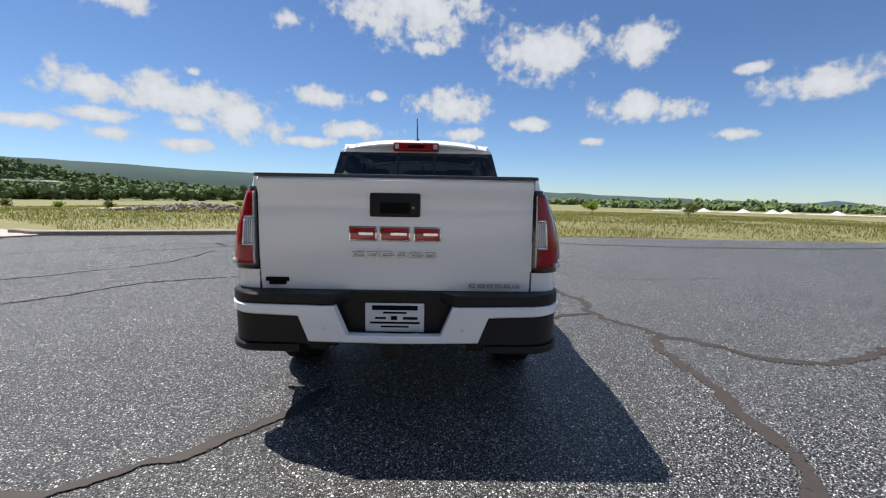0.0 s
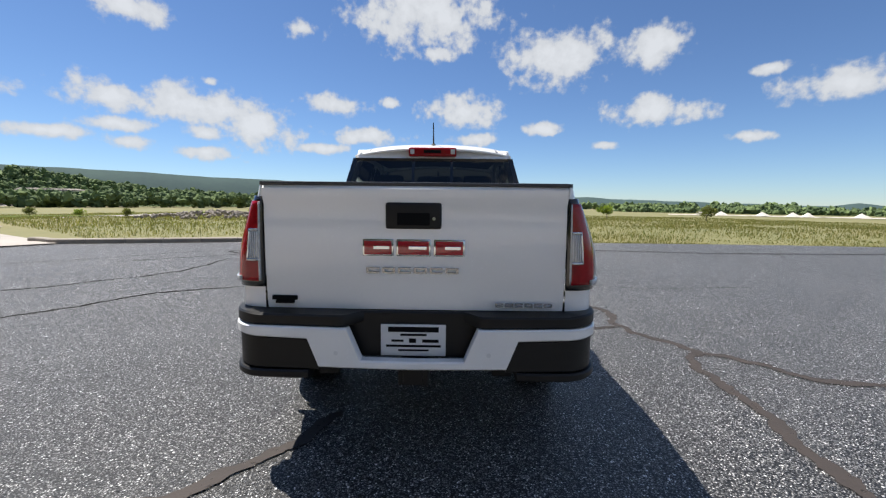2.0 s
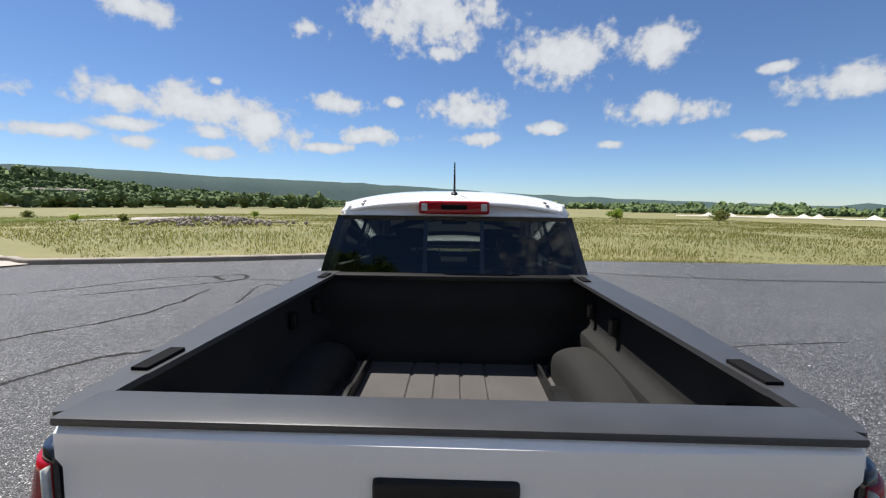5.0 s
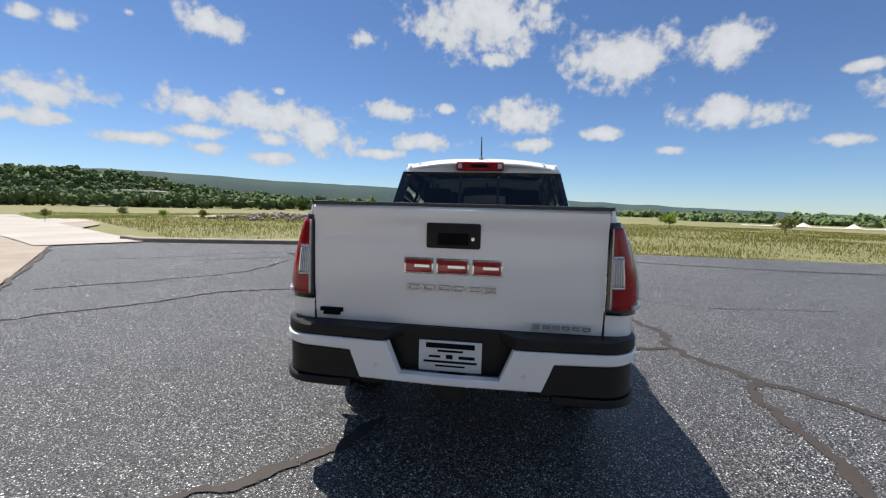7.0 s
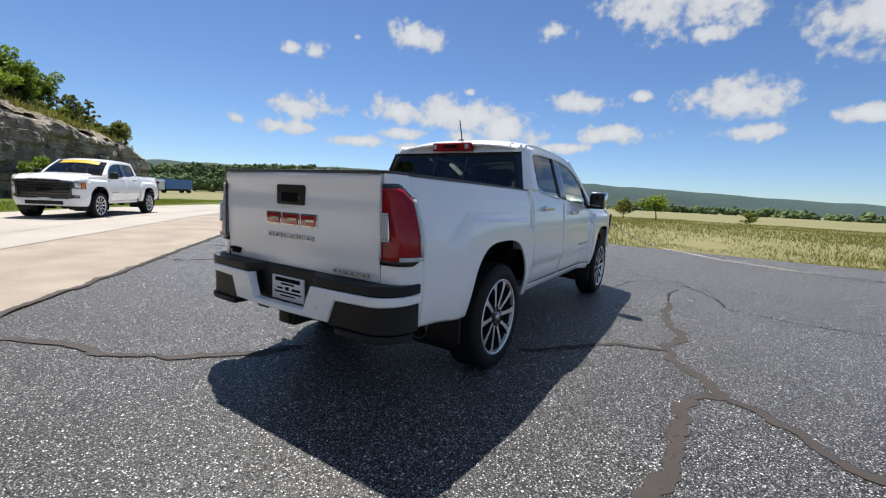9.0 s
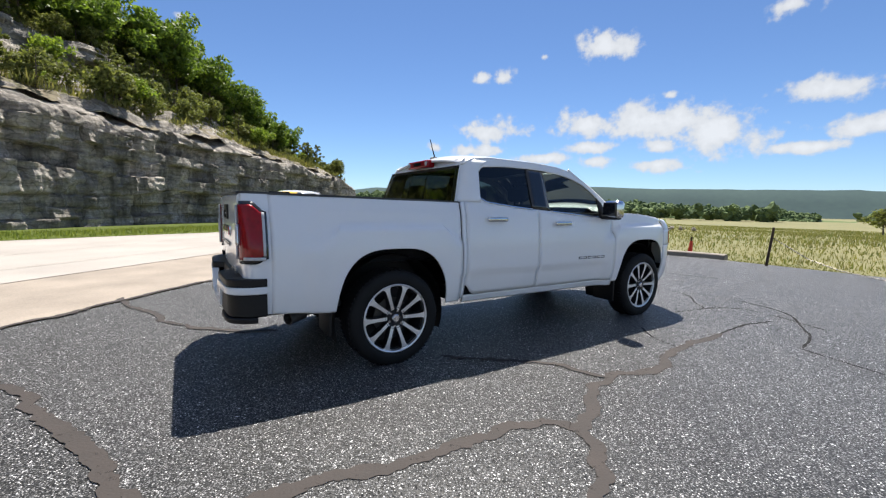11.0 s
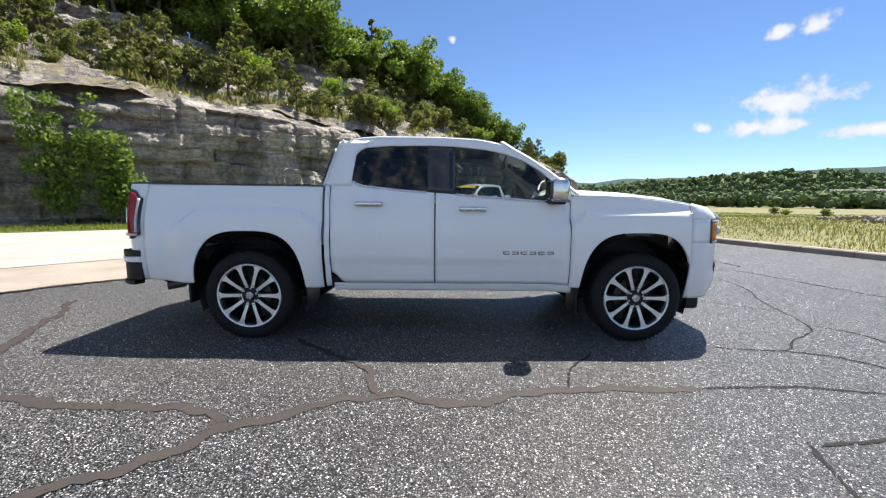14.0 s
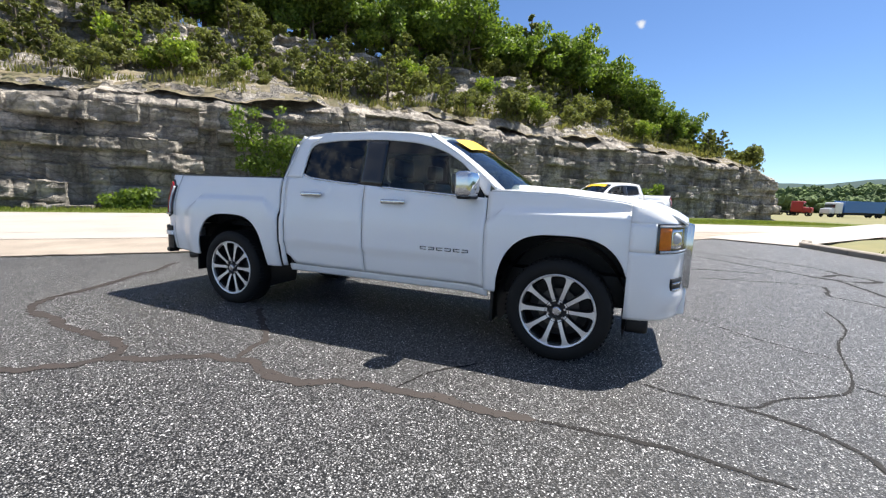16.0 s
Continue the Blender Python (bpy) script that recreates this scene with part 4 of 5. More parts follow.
def arch_low(y, axle, sill_back, sill_front):
    """Lower edge of a wing, rising over the wheel."""
    d = y - axle
    R = 0.475
    if abs(d) >= R:
        return sill_back if d < 0 else sill_front
    t = abs(d) / R
    return max(sill_back if d < 0 else sill_front, HUB_Z + 0.55 * (1 - t ** 3.2) ** (1 / 2.4))


def columns(y0, y1, axle=None):
    ys = list(np.linspace(y0, y1, max(3, int((y1 - y0) / 0.035))))
    if axle is not None:
        for sgn in (-1, 1):
            ys += [axle + sgn * 0.475 * q for q in (1.0, 0.995, 0.985, 0.97, 0.95, 0.92, 0.88, 0.84)]
    return sorted(y for y in set(ys) if y0 <= y <= y1)


def side_panel(name, ys, lo, hi, nz, sgn, parent, mat=None, push=0.0, depth=0.018, label=""):
    v, f = [], []
    for y in ys:
        a, c = lo(y), hi(y)
        for j in range(nz + 1):
            z = a + (c - a) * j / nz
            v.append((sgn * (side_x(y, z) + push), y, z))
    for i in range(len(ys) - 1):
        for j in range(nz):
            k = i * (nz + 1) + j
            q = (k, k + nz + 1, k + nz + 2, k + 1)
            f.append(q if sgn > 0 else q[::-1])
    ob = mesh_of(name, v, f, mat or M_PAINT, parent, label, smooth=True)
    if depth:
        thick(ob, depth)
    return ob


def win_low(y):
    return float(np.interp(y, [0.69, 0.80, 0.85, 0.95, 1.3, 1.55, 2.49, 2.66], [1.30, 1.31, 1.345, 1.30, 1.262, 1.245, 1.175, 1.17]))


def win_high(y):
    return float(np.interp(y, [0.85, 0.88, 0.95, 1.2, 1.5, 1.75, 2.0, 2.15, 2.3, 2.45, 2.57, 2.66], [1.36, 1.56, 1.625, 1.645, 1.647, 1.638, 1.612, 1.58, 1.525, 1.435, 1.325, 1.19]))


def roof_edge(y):
    return float(np.interp(y, [0.74, 0.85, 1.07, 1.6, 1.94, 2.1, 2.25, 2.4, 2.57, 2.70, 2.80], [1.655, 1.69, 1.71, 1.705, 1.685, 1.655, 1.605, 1.525, 1.405, 1.305, 1.22]))


def hood_z(y):
    return float(np.interp(y, [2.70, 2.84, 3.22, 3.63, 3.85, 3.97, 4.06], [1.225, 1.224, 1.212, 1.172, 1.130, 1.085, 1.03]))


def front_pt(a, z, out=0.0):
    """Rounded nose in plan: a = 0 at the wing, 1 at the middle."""
    t = a * math.pi / 2
    x0 = side_x(3.70, min(z, 1.1)) + out
    return Vector((x0 * max(0.0, math.cos(t)) ** 0.78, 3.70 + (0.415 + out) * math.sin(t) ** 0.80, z))


def rear_pt(a, z, out=0.0):
    """Rear corner in plan: a = 0 at the tailgate, 1 on the bed side."""
    t = a * math.pi / 2
    x1 = side_x(-0.90, z) + out
    return Vector((0.69 + (x1 - 0.69) * math.sin(t) ** 0.75, -0.90 - (0.165 + out) * max(0.0, math.cos(t)) ** 0.75, z))


def mirrored(fn):
    for sgn in (1, -1):
        fn(sgn)


def corner_sheet(name, a0, a1, z0, z1, out, sgn, parent, mat, pt, na=14, nz=16, depth=0.015, label="", bend=0.0):
    b = bmesh.new()
    def f(u, v):
        z_top, z_low = z1 - bend * ramp01(0.55, 1.0, u) ** 2, z0 + 0.5 * bend * ramp01(0.65, 1.0, u) ** 2
        p = pt(a0 + (a1 - a0) * u, z_low + (z_top - z_low) * v, out)
        return Vector((sgn * p.x, p.y, p.z))
    sheet(b, f, na, nz)
    ob = part(name, b, mat, parent, label, smooth=True)
    if depth:
        thick(ob, depth, 0.0)
    return ob


def slab(bm, outline, z0, z1):
    """A flat piece with the given outline in plan; z0 and z1 are functions of y."""
    low = [bm.verts.new((x, y, z0(y))) for x, y in outline]
    top = [bm.verts.new((x, y, z1(y))) for x, y in outline]
    bm.faces.new(top)
    bm.faces.new(low[::-1])
    n = len(outline)
    for i in range(n):
        bm.faces.new((low[i], low[(i + 1) % n], top[(i + 1) % n], top[i]))
    return bm


def wheel(truck, x, y, sgn, group_label):
    hub = new("wheel")
    hub.parent = truck
    hub.location = (x, y, HUB_Z)
    if sgn < 0:
        hub.rotation_euler = (0, 0, math.pi)
    b = bmesh.new()
    R = TYRE_R
    lathe(b, [(0.262, 0.105), (0.275, 0.118), (0.31, 0.128), (R - 0.035, 0.122), (R - 0.014, 0.108), (R - 0.003, 0.085), (R, 0.04), (R, -0.04),
              (R - 0.003, -0.085), (R - 0.014, -0.108), (R - 0.035, -0.122), (0.31, -0.128), (0.262, -0.105), (0.24, -0.08), (0.24, 0.08), (0.262, 0.105)], 64)
    for k in range(64):
        a = 2 * math.pi * k / 64
        for sx in (-0.075, 0.075):
            box(b, (sx - 0.022, -0.006, R - 0.006), (sx + 0.022, 0.006, R + 0.004), turn=None)
            made = list(b.verts)[-8:]
            bmesh.ops.rotate(b, verts=made, cent=(0, 0, 0), matrix=Matrix.Rotation(a, 3, "X"))
    part("tyre", b, M_RUBBER, hub, smooth=True)
    b = bmesh.new()
    lathe(b, [(0.272, 0.106), (0.274, 0.116), (0.268, 0.121), (0.258, 0.117), (0.252, 0.09)], 64)
    part("rim_lip", b, M_ALLOY, hub, "bright machined rim edge", smooth=True)
    b = bmesh.new()
    lathe(b, [(0.256, 0.10), (0.235, 0.05), (0.225, -0.06), (0.10, -0.065), (0.0001, -0.065)], 48)
    part("rim_barrel", b, M_DARKALLOY, hub, smooth=True)
    b = bmesh.new()
    lathe(b, [(0.15, 0.0), (0.15, 0.02), (0.06, 0.022), (0.06, 0.03)], 40)
    part("brake_disc", b, M_STEEL, hub, smooth=True)
    for k in range(10):
        b = bmesh.new()
        prof = [(0.0135, 0.070), (0.0135, 0.150), (0.0165, 0.215), (0.022, 0.240), (0.040, 0.2585)]
        loop = [(-w, r) for w, r in prof] + [(w, r) for w, r in reversed(prof)]
        top = [b.verts.new((0.096 + 0.014 * ramp01(0.07, 0.2, r), t, r)) for t, r in loop]
        low = [b.verts.new((0.050, t * 1.35, r)) for t, r in loop]
        b.faces.new(top)
        for i in range(len(loop)):
            b.faces.new((top[i], low[i], low[(i + 1) % len(loop)], top[(i + 1) % len(loop)]))
        bmesh.ops.rotate(b, verts=b.verts, cent=(0, 0, 0), matrix=Matrix.Rotation(2 * math.pi * (k + 0.5) / 10, 3, "X"))
        sp = part("spoke", b, M_DARKALLOY, hub, "machined alloy spoke with dark sides")
        sp.data.materials.append(M_ALLOY)
        for poly in sp.data.polygons:
            poly.material_index = 1 if len(poly.vertices) > 4 else 0
    b = bmesh.new()
    lathe(b, [(0.0001, 0.100), (0.040, 0.100), (0.046, 0.092), (0.074, 0.092), (0.084, 0.099), (0.090, 0.094), (0.092, 0.04)], 40)
    part("hub_centre", b, M_DARKALLOY, hub, "dark hub with six nuts", smooth=True)
    b = bmesh.new()
    lathe(b, [(0.0001, 0.116), (0.025, 0.115), (0.032, 0.109), (0.034, 0.09)], 32)
    part("hub_cap", b, M_CHROME, hub, "chrome hub cap", smooth=True)
    for k in range(6):
        a = 2 * math.pi * (k + 0.3) / 6
        b = bmesh.new()
        tube(b, (0.085, 0.062 * math.cos(a), 0.062 * math.sin(a)), (0.112, 0.062 * math.cos(a), 0.062 * math.sin(a)), 0.0125, 0.010, 6)
        part("wheel_nut", b, M_CHROME, hub)


BUMPER_END = 0.98


def bumper_plan(s):
    """Plan of the rear bumper by distance from the middle: straight, then round the corner and along the side."""
    q, sgn = abs(s), 1 if s >= 0 else -1
    if q <= 0.66:
        return sgn * q, -1.19 + 0.03 * (q / 0.84) ** 2
    t = min(1.0, (q - 0.66) / (BUMPER_END - 0.66)) * math.pi / 2
    return sgn * (0.66 + 0.196 * math.sin(t) ** 0.92), -0.93 - 0.2415 * max(0.0, math.cos(t)) ** 0.92


def bumper_strip(name, ss, top, bot, out, depth, parent, mat, label=""):
    """A bar along the bumper; top, bottom and how far it stands out are functions of the distance from the middle."""
    b = bmesh.new()
    rings = []
    for s in ss:
        x, y = bumper_plan(s)
        x1, y1 = bumper_plan(s + 0.004)
        x0, y0 = bumper_plan(s - 0.004)
        d = Vector((x1 - x0, y1 - y0))
        n = Vector((d.y, -d.x)).normalized() if d.length > 1e-6 else Vector((1 if s > 0 else -1, 0))
        o, t, l = out(abs(s)), top(abs(s)), bot(abs(s))
        e = min(0.007, 0.3 * (t - l))
        def at(q, z):
            return b.verts.new((x + n.x * q, y + n.y * q, z))
        rings.append([at(o, t - e), at(o - e, t), at(o - depth, t), at(o - depth, l), at(o - e, l), at(o, l + e)])
    for r0, r1 in zip(rings, rings[1:]):
        for i in range(6):
            b.faces.new((r0[i], r0[(i + 1) % 6], r1[(i + 1) % 6], r1[i]))
    b.faces.new(rings[0]); b.faces.new(rings[-1][::-1])
    return part(name, b, mat, parent, label, smooth=True)


def build_pickup(trim, badge_mat, mirror_mat, grille_half, label):
    T = tagged(new("pickup_truck"), label, "pickup truck")
    P = lambda name, b, mat, label="", smooth=True, parent=T: part(name, b, mat, parent, label, smooth)

    # chassis and underside
    b = bmesh.new()
    for sgn in (1, -1):
        box(b, (sgn * 0.42 - 0.05, -1.0, 0.40), (sgn * 0.42 + 0.05, 3.75, 0.54), 0.01)
    box(b, (-0.66, 0.62, 0.41), (0.66, 2.75, 0.47), 0.01)
    box(b, (-0.6, 2.75, 0.40), (0.6, 3.85, 0.62), 0.02)
    P("chassis", b, M_BLACK, "dirty black chassis")
    for y in (0.0, WB):
        b = bmesh.new()
        tube(b, (-0.72, y, HUB_Z), (0.72, y, HUB_Z), 0.045)
        bmesh.ops.create_uvsphere(b, u_segments=16, v_segments=10, radius=0.13, matrix=pose(0.0, y, HUB_Z))
        P("axle", b, M_BLACK)
    b = bmesh.new()
    tube(b, (0.55, -0.35, 0.47), (0.68, -0.68, 0.45), 0.032)
    P("exhaust_pipe", b, M_STEEL, "dull steel exhaust pipe")
    b = bmesh.new()
    lathe(b, [(0.036, 0.0), (0.042, 0.0), (0.046, 0.14), (0.040, 0.14), (0.036, 0.0)], 24, pose(0.68, -0.66, 0.447, 0, 6, -62))
    P("exhaust_tip", b, M_STEEL)
    b = bmesh.new()
    box(b, (-0.07, -1.12, 0.40), (0.07, -0.9, 0.50), 0.01)
    box(b, (-0.045, -1.14, 0.415), (0.045, -1.1, 0.485), 0.006)
    P("tow_hitch", b, M_BLACK)
    # wheel housings
    for y in (0.0, WB):
        for sgn in (1, -1):
            b = bmesh.new()
            def well(u, v, y=y, sgn=sgn):
                t = math.pi * (u * 1.2 - 0.1)
                return Vector((sgn * (0.45 + 0.36 * v), y - 0.468 * math.cos(t), HUB_Z + 0.50 * math.sin(t)))
            sheet(b, well, 24, 3)
            P("wheel_housing", b, M_BLACK)
            b = bmesh.new()
            box(b, (sgn * 0.45, y - 0.46, 0.35), (sgn * 0.465, y + 0.46, 0.86))
            P("inner_splash_guard", b, M_BLACK, smooth=False)
    for x, y in ((0.775, 0.0), (0.775, WB)):
        wheel(T, x, y, 1, "")
        wheel(T, -x, y, -1, "")
    for y, zt, zb in ((-0.515, 0.66, 0.30), (2.765, 0.50, 0.22)):
        for sgn in (1, -1):
            b = bmesh.new()
            box(b, (sgn * 0.865, y - 0.012, zb), (sgn * 0.60, y + 0.012, zt), 0.008)
            P("mud_flap", b, M_BLACK, "black rubber mud flap")
    for sgn in (1, -1):
        b = bmesh.new()
        box(b, (sgn * 0.76, 3.70, 0.25), (sgn * 0.40, 3.87, 0.37), 0.04, 3)
        P("front_air_dam", b, M_BLACK)

    def one_side(sgn):
        S = lambda name, ys, lo, hi, nz, **k: side_panel(name, ys, lo, hi, nz, sgn, T, **k)
        # bed side, wing, doors
        S("bed_side", columns(-0.904, 0.625, 0.0), lambda y: arch_low(y, 0.0, 0.475 + 0.02 * ramp01(-0.5, -0.9, y), 0.44), lambda y: 1.312 - 0.022 * (y + 1.0) / 1.6, 52)
        S("front_wing", columns(2.695, 3.70, WB), lambda y: arch_low(y, WB, 0.455, 0.36), lambda y: hood_z(y) - 0.004, 48)
        S("cab_corner", columns(0.645, 0.685), lambda y: 0.45, lambda y: 1.30, 18)
        rear = S("rear_door", columns(0.693, 1.562), lambda y: 0.475 + 0.10 * ramp01(0.80, 0.69, y), win_low, 22)
        front = S("front_door", columns(1.572, 2.687), lambda y: 0.475, lambda y: min(win_low(y), roof_edge(y) - 0.01), 22)
        S("sill", columns(0.70, 2.72), lambda y: 0.405, lambda y: 0.468, 4, push=-0.012)
        # window surrounds
        S("roof_rail", columns(0.86, 2.70), lambda y: max(win_high(y), win_low(y)), lambda y: max(roof_edge(y), win_high(y) + 0.012), 5)
        b = bmesh.new()
        def pillar(u, v):
            z = 1.30 + 0.38 * v
            ya = 0.615 + 0.30 * (z - 1.27)
            yb = 0.868 + 0.12 * max(0, z - 1.36) + 0.10 * ramp01(1.60, 1.68, z)
            y = ya + (yb - ya) * u
            x = side_x(y, z) - 0.05 * (1 - u) ** 3
            return Vector((sgn * x, y, z))
        sheet(b, pillar, 10, 14)
        thick(P("rear_pillar", b, M_PAINT), 0.018, 0.0)
        S("centre_pillar", columns(1.50, 1.73), win_low, win_high, 8, mat=M_GLOSSBLACK, push=-0.004, depth=0.02, label="black door pillar trim")
        S("rear_side_window", columns(0.86, 1.50), win_low, win_high, 6, mat=M_TINT, push=-0.016, depth=0.0, label="dark tinted side window")
        S("front_side_window", columns(1.73, 2.66), win_low, win_high, 6, mat=M_GLASS, push=-0.016, depth=0.0, label="clear side window")
        S("mirror_patch", columns(2.50, 2.66), win_low, win_high, 3, mat=M_BLACK, push=-0.006, depth=0.01)
        for y0, y1 in ((0.86, 1.49), (1.74, 2.52)):
            S("belt_trim", columns(y0, y1), lambda y: win_low(y) - 0.006, lambda y: win_low(y) + 0.008, 2, mat=M_CHROME, push=0.004, depth=0.012, label="thin chrome window trim")
        # bed corner post with tail lamp
        corner_sheet("rear_corner", 0.0, 1.0, 0.50, 1.312, 0.0, sgn, T, M_PAINT, rear_pt, depth=0.0)
        lamp = corner_sheet("tail_lamp", 0.0, 0.97, 0.845, 1.258, 0.002, sgn, T, M_GLOSSBLACK, rear_pt, depth=0.02, label="black-edged red and clear tail lamp", bend=0.07)
        corner_sheet("red_lens", 0.022, 0.93, 0.872, 1.236, 0.011, sgn, lamp, M_RED, rear_pt, 24, 20, label="deep red lens", bend=0.06)
        corner_sheet("reversing_lens", 0.024, 0.17, 0.975, 1.105, 0.024, sgn, lamp, M_CLEAR, rear_pt, 10, 10, label="clear ribbed reversing lens")
        for q in range(5):
            corner_sheet("lens_rib", 0.03 + 0.03 * q, 0.036 + 0.032 * q, 0.982, 1.098, 0.034, sgn, lamp, M_PLATE, rear_pt, 2, 6, 0.004)
        for z0, z1 in ((0.967, 0.977), (1.103, 1.113)):
            corner_sheet("lens_frame", 0.022, 0.19, z0, z1, 0.030, sgn, lamp, M_CHROME, rear_pt, 8, 2, 0.01)
        corner_sheet("lens_frame", 0.168, 0.19, 0.967, 1.113, 0.030, sgn, lamp, M_CHROME, rear_pt, 2, 8, 0.01)
        corner_sheet("outer_light_bar", 0.89, 0.935, 0.90, 1.185, 0.022, sgn, lamp, M_CLEAR, rear_pt, 4, 12, label="clear outer light bar")
        corner_sheet("lower_light_bar", 0.40, 0.93, 0.872, 0.892, 0.022, sgn, lamp, M_CLEAR, rear_pt, 12, 3)
        corner_sheet("inner_light_bar", 0.012, 0.026, 0.875, 1.234, 0.024, sgn, lamp, M_CLEAR, rear_pt, 3, 12)
        # handles
        for y, z, door in ((1.02, 1.150, rear), (1.88, 1.112, front)):
            b = bmesh.new()
            x = side_x(y, z)
            box(b, (sgn * (x + 0.012), y - 0.115, z - 0.021), (sgn * (x + 0.042), y + 0.115, z + 0.019), 0.014, 3)
            for q in (-0.085, 0.085):
                box(b, (sgn * (x - 0.01), y + q - 0.016, z - 0.011), (sgn * (x + 0.02), y + q + 0.016, z + 0.009), 0.006)
            part("door_handle", b, M_CHROME, door, "chrome door handle", True)
            b = bmesh.new()
            bmesh.ops.create_uvsphere(b, u_segments=16, v_segments=8, radius=1.0, matrix=pose(sgn * (x - 0.004), y, z) @ Matrix.Diagonal((0.012, 0.07, 0.034, 1)))
            part("handle_cup", b, M_PAINT, door, "", True)
        # badge bars on the front door
        for k in range(6):
            y0 = 2.14 + 0.073 * k
            b = bmesh.new()
            x = side_x(y0 + 0.03, 0.745)
            box(b, (sgn * (x - 0.004), y0, 0.733), (sgn * (x + 0.006), y0 + 0.056, 0.741), 0.002)
            box(b, (sgn * (x - 0.004), y0, 0.752), (sgn * (x + 0.006), y0 + 0.056, 0.760), 0.002)
            box(b, (sgn * (x - 0.004), y0 + (0.047 if k % 2 else 0.0), 0.741), (sgn * (x + 0.006), y0 + (0.056 if k % 2 else 0.009), 0.752))
            part("badge_shape", b, M_DARKCHROME, front, "dark chrome badge shape")
        # mirror
        b = bmesh.new()
        mx = side_x(2.55, 1.22)
        box(b, (sgn * (mx + 0.03), 2.50, 1.17), (sgn * (mx + 0.23), 2.64, 1.36), 0.05, 4)
        for v in b.verts:
            v.co.y += 0.25 * (abs(v.co.x) - mx - 0.03) * -0.3
        mirror = P("door_mirror", b, mirror_mat)
        b = bmesh.new()
        box(b, (sgn * (mx - 0.03), 2.50, 1.155), (sgn * (mx + 0.20), 2.61, 1.205), 0.02, 3)
        part("mirror_base", b, M_BLACK, mirror, "", True)
        b = bmesh.new()
        box(b, (sgn * (mx + 0.055), 2.47, 1.195), (sgn * (mx + 0.215), 2.50, 1.34), 0.014, 3)
        part("mirror_glass", b, M_GLOSSBLACK, mirror, "dark mirror glass", True)
        # front corner: bumper wrap, headlamp, fog recess
        corner_sheet("front_bumper", 0.0, 0.66, 0.36, 0.842, 0.0, sgn, T, M_PAINT, lambda a, z, o: front_pt(a, z, o + 0.02 * ramp01(0.40, 0.5, z) * ramp01(0.62, 0.54, z) * ramp01(0.1, 0.4, a)), 24, 20)
        head = corner_sheet("headlamp", 0.20, 0.68, 0.835, 1.035, 0.004, sgn, T, M_GLOSSBLACK, front_pt, 18, 8, label="clear headlamp with amber corner")
        corner_sheet("amber_reflector", 0.225, 0.345, 0.862, 1.008, 0.012, sgn, head, M_AMBER, front_pt, 8, 6, 0.008, "amber reflector")
        corner_sheet("chrome_bowl", 0.36, 0.52, 0.872, 1.000, 0.010, sgn, head, M_CHROME, front_pt, 10, 6, 0.006, "chrome lamp bowl")
        corner_sheet("light_strip", 0.215, 0.67, 1.012, 1.026, 0.014, sgn, head, M_CLEAR, front_pt, 14, 2, 0.006, "clear upper light strip")
        corner_sheet("light_strip", 0.235, 0.66, 0.842, 0.856, 0.014, sgn, head, M_CLEAR, front_pt, 14, 2, 0.006)
        c = front_pt(0.44, 0.936, 0.012)
        b = bmesh.new()
        bmesh.ops.create_uvsphere(b, u_segments=16, v_segments=10, radius=0.045, matrix=pose(sgn * c.x, c.y - 0.02, c.z))
        part("projector", b, M_CLEAR, head, "round projector lens", True)
        corner_sheet("wing_tip", 0.0, 0.205, 0.84, 1.032, 0.0, sgn, T, M_PAINT, front_pt, 8, 6)
        b = bmesh.new()
        def brow(u, v):
            p = front_pt(0.75 * u, 1.03)
            top = max(hood_z(min(p.y, 4.06)), 1.034) + 0.004
            return Vector((sgn * (p.x - 0.045 * v * v), p.y - 0.03 * v * v * u, 1.028 + (top - 1.028) * v))
        sheet(b, brow, 20, 6)
        thick(P("lamp_brow", b, M_PAINT), 0.012, 0.0)
        fog = corner_sheet("fog_lamp_recess", 0.40, 0.58, 0.50, 0.66, 0.012, sgn, T, M_BLACK, front_pt, 10, 6, 0.012)
        for q in range(3):
            corner_sheet("fog_bar", 0.42, 0.56, 0.53 + 0.045 * q, 0.545 + 0.045 * q, 0.02, sgn, fog, M_CHROME, front_pt, 6, 2, 0.006)
        # bed: inner wall, rail cap, wheel housing
        b = bmesh.new()
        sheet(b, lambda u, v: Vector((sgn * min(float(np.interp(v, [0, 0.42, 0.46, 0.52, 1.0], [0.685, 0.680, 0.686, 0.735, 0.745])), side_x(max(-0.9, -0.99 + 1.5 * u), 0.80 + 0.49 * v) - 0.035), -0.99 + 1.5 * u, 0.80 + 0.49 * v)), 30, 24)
        P("bed_inner_wall", b, M_LINER_SHADED)
        rail_z = lambda y: 1.312 - 0.022 * (max(y, -1.0) + 1.0) / 1.6
        b = bmesh.new()
        ring = [(sgn * (side_x(y, 1.3) + 0.002), y) for y in np.linspace(-0.90, 0.625, 24)]
        slab(b, ring + [(sgn * 0.655, 0.625), (sgn * 0.655, -0.90)], lambda y: rail_z(y) - 0.004, lambda y: rail_z(y) + 0.012)
        cap = P("rail_cap", b, M_CAP, "black plastic bed rail cap", smooth=False)
        b = bmesh.new()
        ring = [(sgn * rear_pt(u, 1.312, 0.002).x, rear_pt(u, 1.312, 0.002).y) for u in np.linspace(0.03, 1.0, 14)]
        slab(b, ring + [(sgn * 0.655, -0.8995), (sgn * 0.655, -1.05)], lambda y: 1.309, lambda y: 1.3245)
        part("corner_cap", b, M_CAP, cap, "", False)
        for y0 in (-0.88, 0.36):
            # black block on the cap stands for the shade inside the pocket's hole
            b = bmesh.new()
